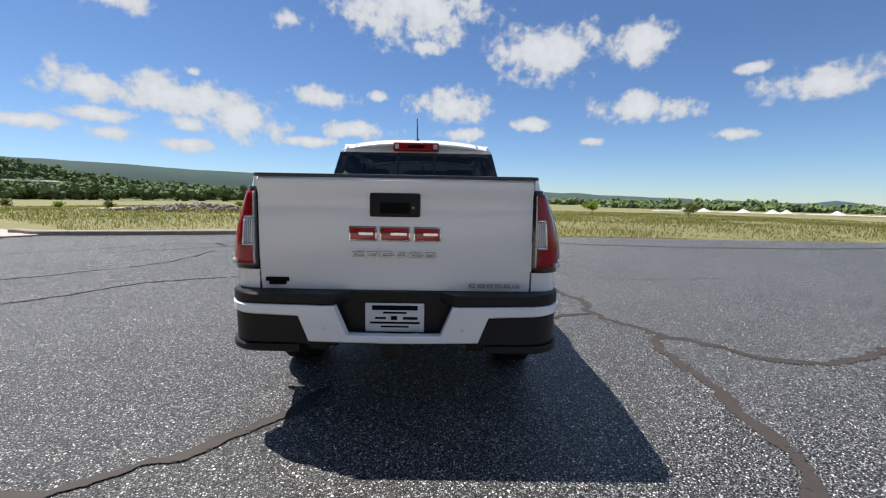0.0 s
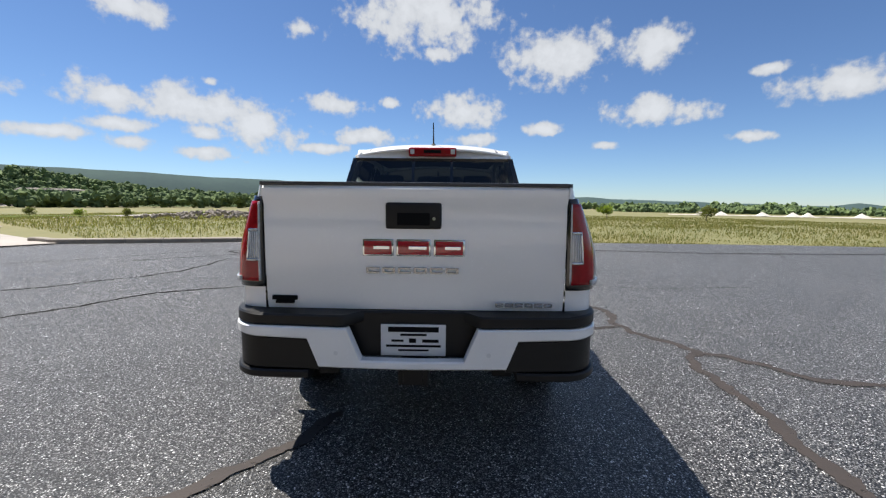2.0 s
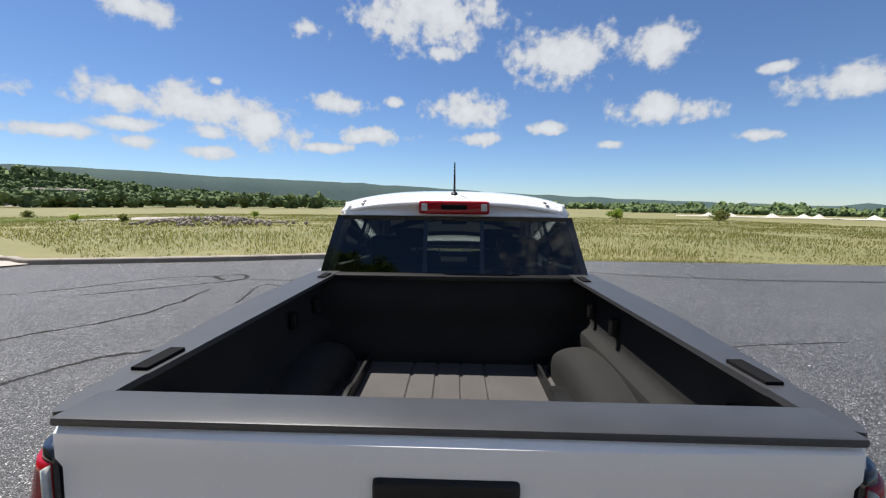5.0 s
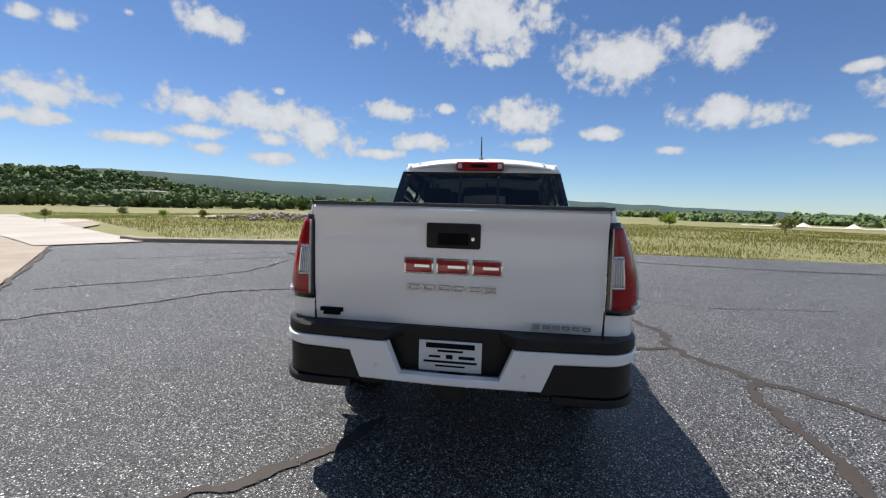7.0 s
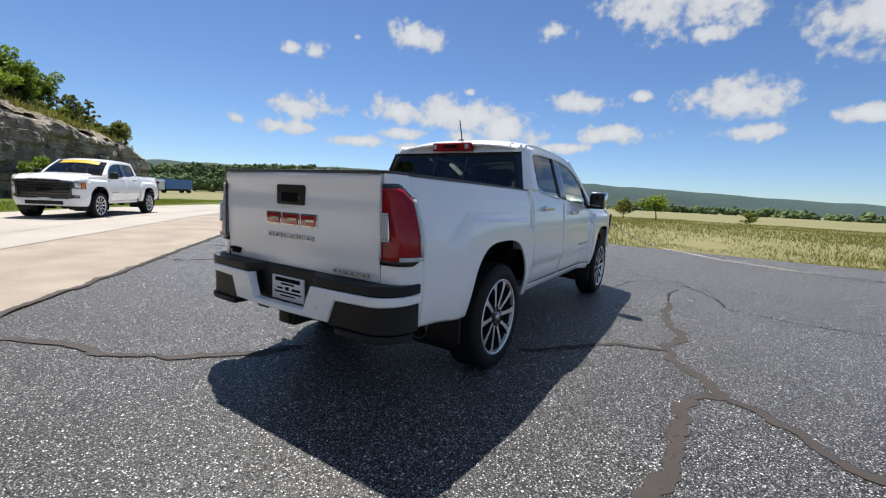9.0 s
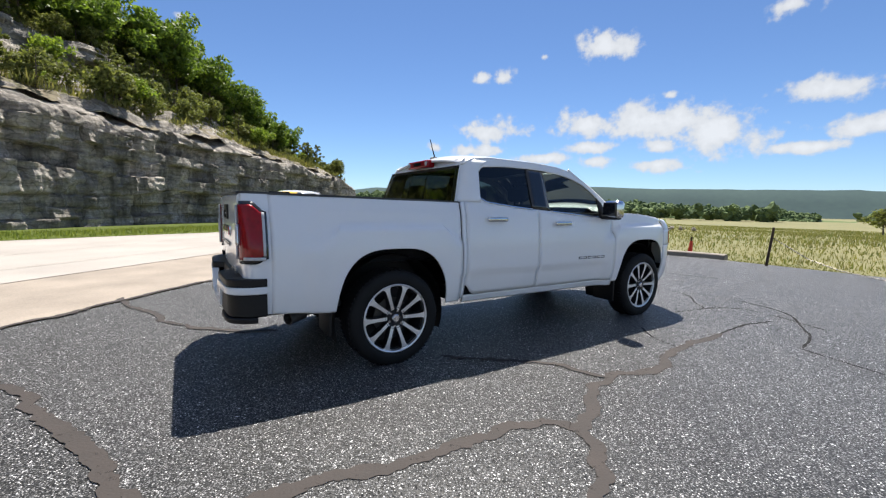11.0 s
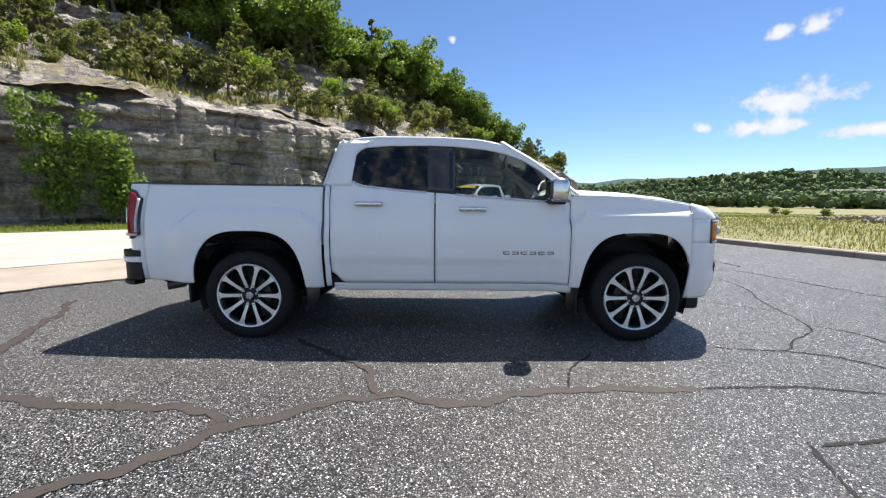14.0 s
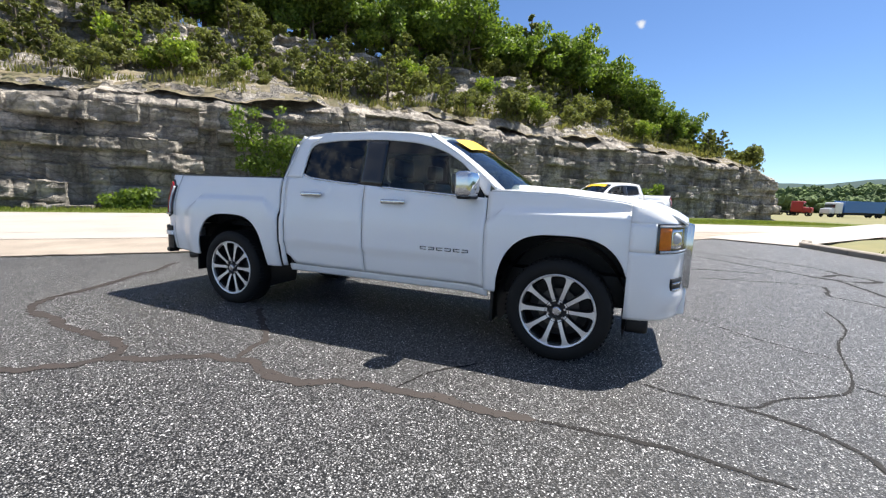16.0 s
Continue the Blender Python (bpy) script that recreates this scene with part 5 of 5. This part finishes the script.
            box(b, (sgn * 0.668, y0, 1.30), (sgn * 0.706, y0 + 0.13, 1.3315 - 0.022 * (y0 + 0.97) / 1.525), 0.002)
            part("stake_pocket", b, M_INK, cap, "stake pocket, its dark hole drawn as a black block")
        b = bmesh.new()
        def hump2(u, v):
            t = math.pi * u
            h = 0.215 * max(0.0, math.sin(t)) ** 0.5
            q = v * math.pi / 2
            return Vector((sgn * (0.70 - 0.18 * math.sin(q) ** 0.6), -0.43 * math.cos(t) ** 1 * (1 + 0.02), 0.80 + h * max(0.0, math.cos(q)) ** 0.5))
        sheet(b, hump2, 28, 12)
        P("bed_wheel_hump", b, M_LINER_SHADED)
        for q in (-0.75, 0.05, 0.35):
            b = bmesh.new()
            box(b, (sgn * 0.735, q, 1.12), (sgn * 0.70, q + 0.04, 1.20), 0.008)
            P("tie_down", b, M_BLACK)
    mirrored(one_side)

    # bed floor and front wall
    b = bmesh.new()
    def floor_pt(u, v):
        x = -0.74 + 1.48 * u
        rib = -0.008 * ramp01(0.012, 0.004, min(abs(x - q) for q in (-0.46, -0.21, -0.08, 0.05, 0.18, 0.50)))
        return Vector((x, -1.0 + 1.52 * v, 0.80 + rib))
    sheet(b, floor_pt, 370, 4)
    P("bed_floor", b, M_LINER_SUNLIT, "dark grey bed liner floor coloured as sunlit", smooth=False)
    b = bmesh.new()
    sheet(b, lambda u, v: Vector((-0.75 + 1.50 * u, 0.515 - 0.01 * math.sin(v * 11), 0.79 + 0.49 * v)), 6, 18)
    P("bed_front_wall", b, M_LINER_SHADED)
    b = bmesh.new()
    box(b, (-0.70, 0.50, 1.275), (0.70, 0.60, 1.30), 0.008)
    P("bed_front_rail", b, M_BLACK)

    # tailgate
    b = bmesh.new()
    prof = [(0.745, -1.058), (0.80, -1.064), (0.885, -1.068), (0.905, -1.074), (1.15, -1.074), (1.225, -1.072), (1.25, -1.084), (1.295, -1.084), (1.308, -1.07), (1.308, -1.01), (0.745, -1.01)]
    rings = []
    for i in range(31):
        x = -0.682 + 1.364 * i / 30
        bow = 0.012 * (1 - (x / 0.682) ** 2)
        rings.append([b.verts.new((x, y - bow if y < -1.03 else y, z)) for z, y in prof])
    for r0, r1 in zip(rings, rings[1:]):
        for i in range(len(prof)):
            b.faces.new((r0[i], r0[(i + 1) % len(prof)], r1[(i + 1) % len(prof)], r1[i]))
    b.faces.new(rings[0]); b.faces.new(rings[-1])
    gate = P("tailgate", b, M_PAINT)
    b = bmesh.new()
    box(b, (-0.684, -1.088, 1.309), (0.684, -0.978, 1.325), 0.006)
    part("tailgate_cap", b, M_CAP, gate, "black plastic top edge", True)
    b = bmesh.new()
    box(b, (-0.128, -1.098, 1.118), (0.122, -1.07, 1.236), 0.014, 3)
    handle = part("tailgate_handle", b, M_BLACK, gate, "black tailgate handle", True)
    b = bmesh.new()
    box(b, (-0.075, -1.102, 1.135), (0.07, -1.096, 1.19), 0.003)
    part("handle_recess", b, M_INK, handle)
    b = bmesh.new()
    tube(b, (0.088, -1.095, 1.165), (0.088, -1.104, 1.165), 0.008)
    part("lock", b, M_CHROME, handle, "chrome lock")
    # badges as plain shapes
    def badge(x0, x1, z0, z1, name, mat, lift, notch=None):
        bb = bmesh.new()
        box(bb, (x0, -1.092 - lift, z0), (x1, -1.075, z1), 0.005)
        return part(name, bb, mat, gate, "", True)
    for x0, x1 in ((-0.232, -0.092), (-0.08, 0.075), (0.088, 0.228)):
        plate = badge(x0, x1, 0.995, 1.072, "badge_rim", M_CHROME, 0.0)
        tagged(plate, "chrome badge rim")
        bb = bmesh.new()
        box(bb, (x0 + 0.008, -1.098, 1.003), (x1 - 0.008, -1.088, 1.064), 0.004)
        part("badge_face", bb, M_BADGE, plate, "red badge face", True)
        bb = bmesh.new()
        w = x1 - x0
        box(bb, (x0 + 0.36 * w, -1.1005, 1.026), (x1 - 0.018, -1.096, 1.042), 0.002)
        part("badge_slot", bb, M_CHROME, plate)
    def hollow(x0, w, z0, h, k):
        bb = bmesh.new()
        box(bb, (x0, -1.094, z0), (x0 + w, -1.08, z0 + 0.26 * h), 0.001)
        box(bb, (x0, -1.094, z0 + 0.74 * h), (x0 + w, -1.08, z0 + h), 0.001)
        box(bb, (x0, -1.094, z0 + 0.26 * h), (x0 + 0.16 * w, -1.08, z0 + 0.74 * h))
        if k % 2:
            box(bb, (x0 + 0.84 * w, -1.094, z0 + 0.26 * h), (x0 + w, -1.08, z0 + 0.74 * h))
        part("badge_shape", bb, M_DARKCHROME, gate, "dark chrome badge shape")
    for k in range(6):
        hollow(-0.215 + 0.0715 * k, 0.058, 0.918, 0.026, k)
    for k in range(6):
        hollow(0.37 + 0.044 * k, 0.036, 0.768, 0.017, k)
    bb = bmesh.new()
    box(bb, (-0.655, -1.080, 0.785), (-0.54, -1.06, 0.805), 0.002)
    box(bb, (-0.640, -1.080, 0.768), (-0.555, -1.06, 0.784), 0.004)
    part("dealer_sticker", bb, M_INK, gate, "small dark sticker")

    # rear bumper
    half_s = [0.06, 0.14, 0.2, 0.228, 0.248, 0.268, 0.288, 0.31, 0.35, 0.39, 0.415, 0.43, 0.45, 0.465, 0.5, 0.58, 0.64] + [0.66 + 0.32 * k / 14 for k in range(15)]
    span = [-q for q in reversed(half_s)] + [0.0] + half_s
    top = lambda q: float(np.interp(q, [0, 0.228, 0.288, 0.98], [0.540, 0.542, 0.686, 0.692]))
    bot = lambda q: float(np.interp(q, [0, 0.415, 0.465, 0.98], [0.502, 0.507, 0.634, 0.646]))
    bumper = bumper_strip("rear_bumper", span, top, bot, lambda q: 0.0, 0.05, T, M_PAINT, "white painted bumper bar with black step pads")
    bumper_strip("step_pad", span, lambda q: 0.742 + 0.006 * ramp01(0.68, 0.76, q), lambda q: float(np.interp(q, [0, 0.228, 0.288, 0.98], [0.694, 0.694, 0.689, 0.695])),
                 lambda q: float(np.interp(q, [0, 0.235, 0.30, 1], [-0.09, -0.09, -0.006, -0.006])), 0.13, bumper, M_BLACK, "black step pad")
    bumper_strip("plate_recess", [-0.33, -0.2, 0.0, 0.2, 0.33], lambda q: 0.735, lambda q: 0.53, lambda q: -0.09, 0.04, bumper, M_BLACK, "black number plate recess")
    for sgn in (1, -1):
        run = sorted(sgn * q for q in half_s if q >= 0.415)
        bumper_strip("bumper_cheek", run, lambda q: float(np.interp(q, [0, 0.415, 0.465, 0.98], [0.50, 0.505, 0.632, 0.644])), lambda q: 0.49, lambda q: -0.014, 0.04, bumper, M_BLACK)
        run = sorted(sgn * q for q in half_s if 0.46 <= q <= 0.95)
        bumper_strip("corner_step", run, lambda q: 0.489, lambda q: 0.452, lambda q: 0.002 - 0.012 * ramp01(0.52, 0.46, q), 0.10, bumper, M_BLACK, "black corner step")
        b = bmesh.new()
        bmesh.ops.create_cone(b, cap_ends=True, segments=20, radius1=0.011, radius2=0.010, depth=0.02, matrix=pose(sgn * 0.335, bumper_plan(0.335)[1] + 0.007, 0.575, 90, 0, 0))
        part("parking_sensor", b, M_PLATE, bumper)
    b = bmesh.new()
    box(b, (-0.149, -1.112, 0.54), (0.147, -1.10, 0.686), 0.004)
    plate = part("number_plate", b, M_PLATE, bumper, "white dealer plate with dark bars", True)
    for x0, x1, z0, z1 in ((-0.115, 0.115, 0.652, 0.676), (-0.06, 0.06, 0.634, 0.644), (-0.10, -0.045, 0.606, 0.616), (-0.02, 0.012, 0.602, 0.622), (0.04, 0.115, 0.604, 0.618), (-0.125, 0.125, 0.582, 0.592), (-0.07, 0.07, 0.563, 0.571)):
        b = bmesh.new()
        box(b, (x0, -1.1145, z0), (x1, -1.111, z1), 0.001)
        part("plate_bar", b, M_INK, plate)

    # cab: roof, back, glass
    b = bmesh.new()
    def roof(u, v):
        y = 0.735 + 1.49 * v
        ze = roof_edge(y)
        xe = side_x(y, ze) - 0.004
        w = 2 * u - 1
        z = ze + 0.048 * (1 - abs(w) ** 3.0) + 0.012 * (1 - w * w) - 0.02 * ramp01(0.12, 0.0, v)
        return Vector((w * xe, y - 0.04 * (1 - w * w) * ramp01(0.2, 0.0, v), z))
    sheet(b, roof, 36, 30)
    thick(P("roof", b, M_PAINT), 0.02, 0.0)
    for sgn in (1, -1):
        b = bmesh.new()
        def groove(u, v):
            y = 0.74 + 1.40 * v
            w = 0.80 + 0.03 * u
            ze = roof_edge(y)
            return Vector((sgn * w * side_x(y, ze), y, ze + 0.048 * (1 - w ** 3) + 0.012 * (1 - w * w) + 0.006))
        sheet(b, groove, 2, 20)
        P("roof_ditch_strip", b, M_BLACK, "thin black roof strip")
    back_y = lambda z: 0.605 + 0.30 * (z - 1.25) + 0.05 * ramp01(1.60, 1.70, z)
    half = lambda z: side_x(0.7, z) - 0.045
    b = bmesh.new()
    sheet(b, lambda u, v: Vector(((2 * u - 1) * half(1.05 + 0.22 * v), back_y(1.25), 0.80 + 0.465 * v)), 20, 6)
    sheet(b, lambda u, v: Vector(((2 * u - 1) * (half(1.62) + 0.01), back_y(1.615 + 0.065 * v) , 1.615 + 0.08 * v)), 20, 4)
    for sgn in (1, -1):
        sheet(b, lambda u, v: Vector((sgn * ((0.70 - 0.26 * v * 0.36) + (half(1.265 + 0.35 * v) + 0.012 - (0.70 - 0.26 * v * 0.36)) * u), back_y(1.265 + 0.35 * v), 1.265 + 0.35 * v)), 4, 8)
    thick(P("cab_back", b, M_PAINT), 0.016, 0.0)
    b = bmesh.new()
    sheet(b, lambda u, v: Vector(((2 * u - 1) * (0.765 - 0.085 * v), back_y(1.272 + 0.35 * v) - 0.014, 1.272 + 0.35 * v)), 12, 8)
    rw = P("rear_window", b, M_TINT, "dark tinted sliding rear window")
    for x in (-0.165, 0.165):
        b = bmesh.new()
        sheet(b, lambda u, v: Vector((x + 0.012 * (2 * u - 1), back_y(1.272 + 0.35 * v) - 0.018, 1.272 + 0.35 * v)), 2, 8)
        part("window_bar", b, M_GLOSSBLACK, rw)
    b = bmesh.new()
    sheet(b, lambda u, v: Vector(((2 * u - 1) * 0.775, back_y(1.262 + 0.015 * v) - 0.018, 1.258 + 0.02 * v)), 12, 2)
    sheet(b, lambda u, v: Vector(((2 * u - 1) * 0.69, back_y(1.60) - 0.012, 1.598 + 0.025 * v)), 12, 2)
    for sgn in (1, -1):
        sheet(b, lambda u, v: Vector((sgn * (0.735 - 0.085 * v + 0.04 * u), back_y(1.272 + 0.34 * v) - 0.018, 1.272 + 0.34 * v)), 3, 8)
    part("window_seal", b, M_GLOSSBLACK, rw, "black glass border")
    b = bmesh.new()
    box(b, (-0.205, 0.655, 1.636), (0.205, 0.74, 1.712), 0.018, 3)
    stop = P("high_brake_lamp", b, M_RED, "red high brake lamp")
    b = bmesh.new()
    box(b, (-0.075, 0.650, 1.662), (0.075, 0.66, 1.69), 0.003)
    part("lamp_window", b, M_INK, stop)
    for sgn in (1, -1):
        b = bmesh.new()
        box(b, (sgn * 0.155, 0.650, 1.655), (sgn * 0.19, 0.658, 1.695), 0.003)
        part("cargo_lamp", b, M_CLEAR, stop)
    b = bmesh.new()
    bmesh.ops.create_uvsphere(b, u_segments=18, v_segments=10, radius=1.0, matrix=pose(0.0, 0.86, 1.745) @ Matrix.Diagonal((0.025, 0.06, 0.028, 1)))
    ant = P("antenna", b, M_BLACK, "black roof antenna")
    b = bmesh.new()
    tube(b, (0, 0.86, 1.76), (0.0, 0.80, 1.945), 0.007, 0.004, 8)
    part("antenna_rod", b, M_BLACK, ant)
    # windscreen
    b = bmesh.new()
    def screen(u, v):
        w = 2 * u - 1
        zc = 1.225 + 0.445 * v
        y_side = float(np.interp(zc, [1.225, 1.32, 1.42, 1.53, 1.61, 1.67], [2.80, 2.69, 2.56, 2.40, 2.26, 2.17]))
        x = w * (0.735 - 0.115 * v)
        return Vector((x, y_side + 0.16 * (1 - w * w) * (1 - 0.55 * v), zc + 0.03 * (1 - w * w) * v))
    sheet(b, screen, 20, 16)
    P("windscreen", b, M_GLASS, "clear windscreen")
    b = bmesh.new()
    def banner(u, v):
        p = screen(0.12 + 0.76 * u, 0.72 + 0.20 * v + 0.05 * math.sin(math.pi * u))
        return p + Vector((0, 0.012, 0.012))
    sheet(b, banner, 16, 4)
    P("windscreen_banner", b, M_YELLOW, "yellow sticker across the windscreen")
    for sgn in (1, -1):
        b = bmesh.new()
        def a_post(u, v):
            p = screen(1.0, v)
            y = p.y - 0.005
            z = p.z
            outer = Vector((side_x(y - 0.05, z) - 0.002, y - 0.045, z + 0.006))
            q = Vector((p.x, p.y, p.z)).lerp(outer, u)
            q.z += 0.012 * math.sin(math.pi * u)
            return Vector((sgn * q.x, q.y, q.z))
        sheet(b, a_post, 6, 18)
        thick(P("front_pillar", b, M_PAINT), 0.015, 0.0)
    # bonnet, grille, bumper centre
    b = bmesh.new()
    def bonnet(u, v):
        w = 2 * u - 1
        y = 2.72 + 1.34 * v
        z = hood_z(y)
        x = w * (side_x(min(y, 3.7), 1.16) - 0.012 - 0.12 * max(0.0, y - 3.7) / 0.36)
        bulge = 0.035 * ramp01(0.62, 0.50, abs(w)) + 0.022 * (1 - w * w)
        return Vector((x, y + 0.10 * (1 - w * w) * ramp01(0.3, 0.0, v) + 0.05 * (1 - w * w) * v, z + bulge * (1 - 0.4 * v)))
    sheet(b, bonnet, 40, 34)
    thick(P("bonnet", b, M_PAINT), 0.015, 0.0)
    b = bmesh.new()
    sheet(b, lambda u, v: Vector(((2 * u - 1) * 0.74, 2.70 + 0.18 * v, 1.215 + 0.01 * v)), 8, 3)
    P("cowl", b, M_BLACK)
    b = bmesh.new()
    G = grille_half
    box(b, (-G, 4.020, 0.58), (G, 4.090, 1.01), 0.03, 3)
    grille = P("grille", b, M_GLOSSBLACK, "black barred grille")
    for x0, x1, z0, z1 in ((-G, G, 0.985, 1.03), (-G, G, 0.565, 0.60), (-G - 0.01, -G + 0.035, 0.57, 1.03), (G - 0.035, G + 0.01, 0.57, 1.03)):
        b = bmesh.new()
        box(b, (x0, 4.060, z0), (x1, 4.125, z1), 0.012)
        part("grille_surround", b, trim, grille, "", True)
    for k in range(5):
        b = bmesh.new()
        box(b, (-G + 0.04, 4.080, 0.635 + 0.072 * k), (G - 0.04, 4.105, 0.665 + 0.072 * k), 0.008)
        part("grille_bar", b, M_DARKALLOY, grille, "", True)
    for k, x0 in enumerate((-0.17, -0.055, 0.06)):
        b = bmesh.new()
        box(b, (x0, 4.102, 0.77), (x0 + 0.105, 4.120, 0.85), 0.006)
        part("grille_badge", b, badge_mat, grille, "", True)
    b = bmesh.new()
    box(b, (-0.50, 3.940, 0.36), (0.50, 4.115, 0.565), 0.03, 3)
    P("bumper_centre", b, M_PAINT)
    b = bmesh.new()
    box(b, (-0.42, 4.090, 0.40), (0.42, 4.126, 0.50), 0.01)
    P("lower_intake", b, M_BLACK)
    b = bmesh.new()
    box(b, (-0.15, 4.122, 0.51), (0.15, 4.132, 0.58), 0.003)
    P("front_plate", b, M_PLATE)

    # inside of the cab
    b = bmesh.new()
    box(b, (-0.74, 0.66, 0.47), (0.74, 2.72, 0.52))
    box(b, (-0.72, 2.45, 0.75), (0.72, 2.78, 1.13), 0.06, 3)
    box(b, (-0.10, 1.5, 0.52), (0.10, 2.5, 0.82), 0.03)
    for sgn in (1, -1):
        box(b, (sgn * 0.75, 0.75, 0.50), (sgn * 0.79, 2.66, 1.14), 0.01)
    P("cab_interior", b, M_INTERIOR, "dark cab interior")
    b = bmesh.new()
    sheet(b, lambda u, v: Vector(((2 * u - 1) * 0.60, 0.80 + 1.38 * v, 1.655 + 0.03 * math.sin(math.pi * u))), 6, 6)
    P("headlining", b, M_INTERIOR)
    def seat(x, y, w, name):
        b = bmesh.new()
        box(b, (x - w, y, 0.62), (x + w, y + 0.5, 0.80), 0.05, 3)
        box(b, (x - w, y - 0.1, 0.78), (x + w, y + 0.04, 1.30), 0.06, 3)
        s = P(name, b, M_SEAT, "black leather seat")
        for q in ((0,) if w < 0.3 else (-0.4, 0.4)):
            b = bmesh.new()
            box(b, (x + q - 0.13, y - 0.12, 1.33), (x + q + 0.13, y - 0.02, 1.49), 0.04, 3)
            tube(b, (x + q - 0.05, y - 0.07, 1.25), (x + q - 0.05, y - 0.07, 1.35), 0.008)
            tube(b, (x + q + 0.05, y - 0.07, 1.25), (x + q + 0.05, y - 0.07, 1.35), 0.008)
            part("head_restraint", b, M_SEAT, s, "", True)
    seat(0.36, 1.78, 0.25, "front_seat")
    seat(-0.36, 1.78, 0.25, "front_seat")
    seat(0.0, 0.95, 0.62, "rear_bench")
    b = bmesh.new()
    ring = pose(-0.36, 2.32, 1.08, -65, 0, 0)
    for k in range(24):
        a0, a1 = 2 * math.pi * k / 24, 2 * math.pi * (k + 1) / 24
        tube(b, ring @ Vector((0.18 * math.cos(a0), 0.18 * math.sin(a0), 0)), ring @ Vector((0.18 * math.cos(a1), 0.18 * math.sin(a1), 0)), 0.014, None, 6)
    tube(b, ring @ Vector((-0.17, 0, 0)), ring @ Vector((0.17, 0, 0)), 0.02, None, 6)
    P("steering_wheel", b, M_INTERIOR)
    b = bmesh.new()
    box(b, (-0.12, 2.22, 1.50), (0.12, 2.25, 1.57), 0.015)
    tube(b, (0, 2.24, 1.56), (0, 2.27, 1.63), 0.01)
    P("rear_view_mirror", b, M_INTERIOR)
    return T


build_pickup(M_CHROME, M_BADGE, M_CHROME, 0.50, "white crew-cab pickup truck with chrome trim parked on asphalt")
white_pickup = build_pickup(M_GLOSSBLACK, M_INK, M_BLACK, 0.60, "large white pickup truck with black grille on the road")
wp = Vector((-17.8, 4.4, 0))
white_pickup.matrix_basis = pose(wp.x, wp.y, land_z(wp.x, wp.y) + 0.03, 0, 0, math.degrees(math.atan2(ROAD_D.x, -ROAD_D.y))) @ Matrix.Diagonal((1.11, 1.11, 1.11, 1))


# ---- small things at a distance ----
def lorry(a, r, turn, cab_mat, box_mat, long, label):
    root = tagged(new("lorry"), label, "lorry", group="lorries beyond the road")
    x, y, _ = polar(a, r, 0)
    root.matrix_basis = pose(x, y, land_z(x, y), 0, 0, turn)
    b = bmesh.new()
    box(b, (-1.25, -2.0, 0.9), (1.25, 0.4, 3.6), 0.25, 3)
    box(b, (-1.1, -3.6, 0.8), (1.1, -1.9, 2.1), 0.25, 3)
    part("cab", b, cab_mat, root, "", True)
    b = bmesh.new()
    box(b, (-1.15, -2.06, 2.3), (1.15, -1.98, 3.1), 0.02)
    part("windscreen", b, M_GLOSSBLACK, root)
    if box_mat:
        b = bmesh.new()
        box(b, (-1.28, 0.9, 1.2), (1.28, 0.9 + long, 4.0), 0.03)
        part("trailer", b, box_mat, root)
    b = bmesh.new()
    box(b, (-0.5, -3.2, 0.6), (0.5, 0.9 + long, 1.15), 0.02)
    part("frame", b, M_BLACK, root)
    for wy in (-2.9, -0.4, 0.6, long - 1.2, long - 0.1):
        for sgn in (1, -1):
            b = bmesh.new()
            lathe(b, [(0.25, 0.16), (0.46, 0.16), (0.5, 0.1), (0.5, -0.1), (0.46, -0.16), (0.25, -0.16)], 20, pose(sgn * 1.05, wy, 0.5))
            part("wheel", b, M_RUBBER, root)


lorry(67.6, 138, 35, M_PLATE, M_BLUE, 13.0, "white lorry with a long blue trailer")
lorry(70.8, 132, 150, M_REDPAINT, None, 4.0, "red lorry cab parked beyond the road")

# posts and a slack chain along the edge of the car park
for x, y, tall, lean, label in ((-2.8, 11.7, 0.55, 0.03, "short steel post with a red marker"), (-0.5, 10.75, 0.95, 0.09, "dark leaning steel post beside the meadow")):
    root = tagged(new("steel_post"), label, "post", group="posts along the edge")
    root.location = (x, y, land_z(x, y) * 0.9)
    b = bmesh.new()
    tube(b, (0, 0, -0.1), (lean, 0, tall), 0.032, 0.028, 10)
    part("shaft", b, M_RUST, root)
    if "red" in label:
        b = bmesh.new()
        tube(b, (0.01, 0, 0.06), (0.025, 0, 0.42), 0.07, 0.038, 10)
        part("marker", b, M_FLAG, root, "red marker cone")
CHAIN = [(-0.45, 10.75, 0.72), (0.4, 10.4, 0.28), (1.0, 10.15, 0.12), (2.4, 9.1, 0.05), (4.0, 8.2, 0.04), (6.9, 7.6, 0.06), (10.3, 7.4, 0.10), (16.0, 7.3, 0.3)]
chain = tagged(new("chain"), "slack grey steel chain along the car park edge", "chain")
for (x0, y0, z0), (x1, y1, z1) in zip(CHAIN, CHAIN[1:]):
    v0, v1 = Vector((x0, y0, z0 + land_z(x0, y0))), Vector((x1, y1, z1 + land_z(x1, y1)))
    b = bmesh.new()
    n = max(2, int((v1 - v0).length / 0.075))
    d = (v1 - v0).normalized()
    for k in range(n):
        p, q = v0.lerp(v1, k / n), v0.lerp(v1, (k + 1) / n)
        up = Vector((0, 0, 1)) if k % 2 else Vector((-d.y, d.x, 0)).normalized()
        tube(b, p - up * 0.013, q + d * 0.015 - up * 0.010, 0.005, None, 5)
        tube(b, p + up * 0.013, q + d * 0.015 + up * 0.010, 0.005, None, 5)
    part("chain_length", b, M_STEEL, chain)
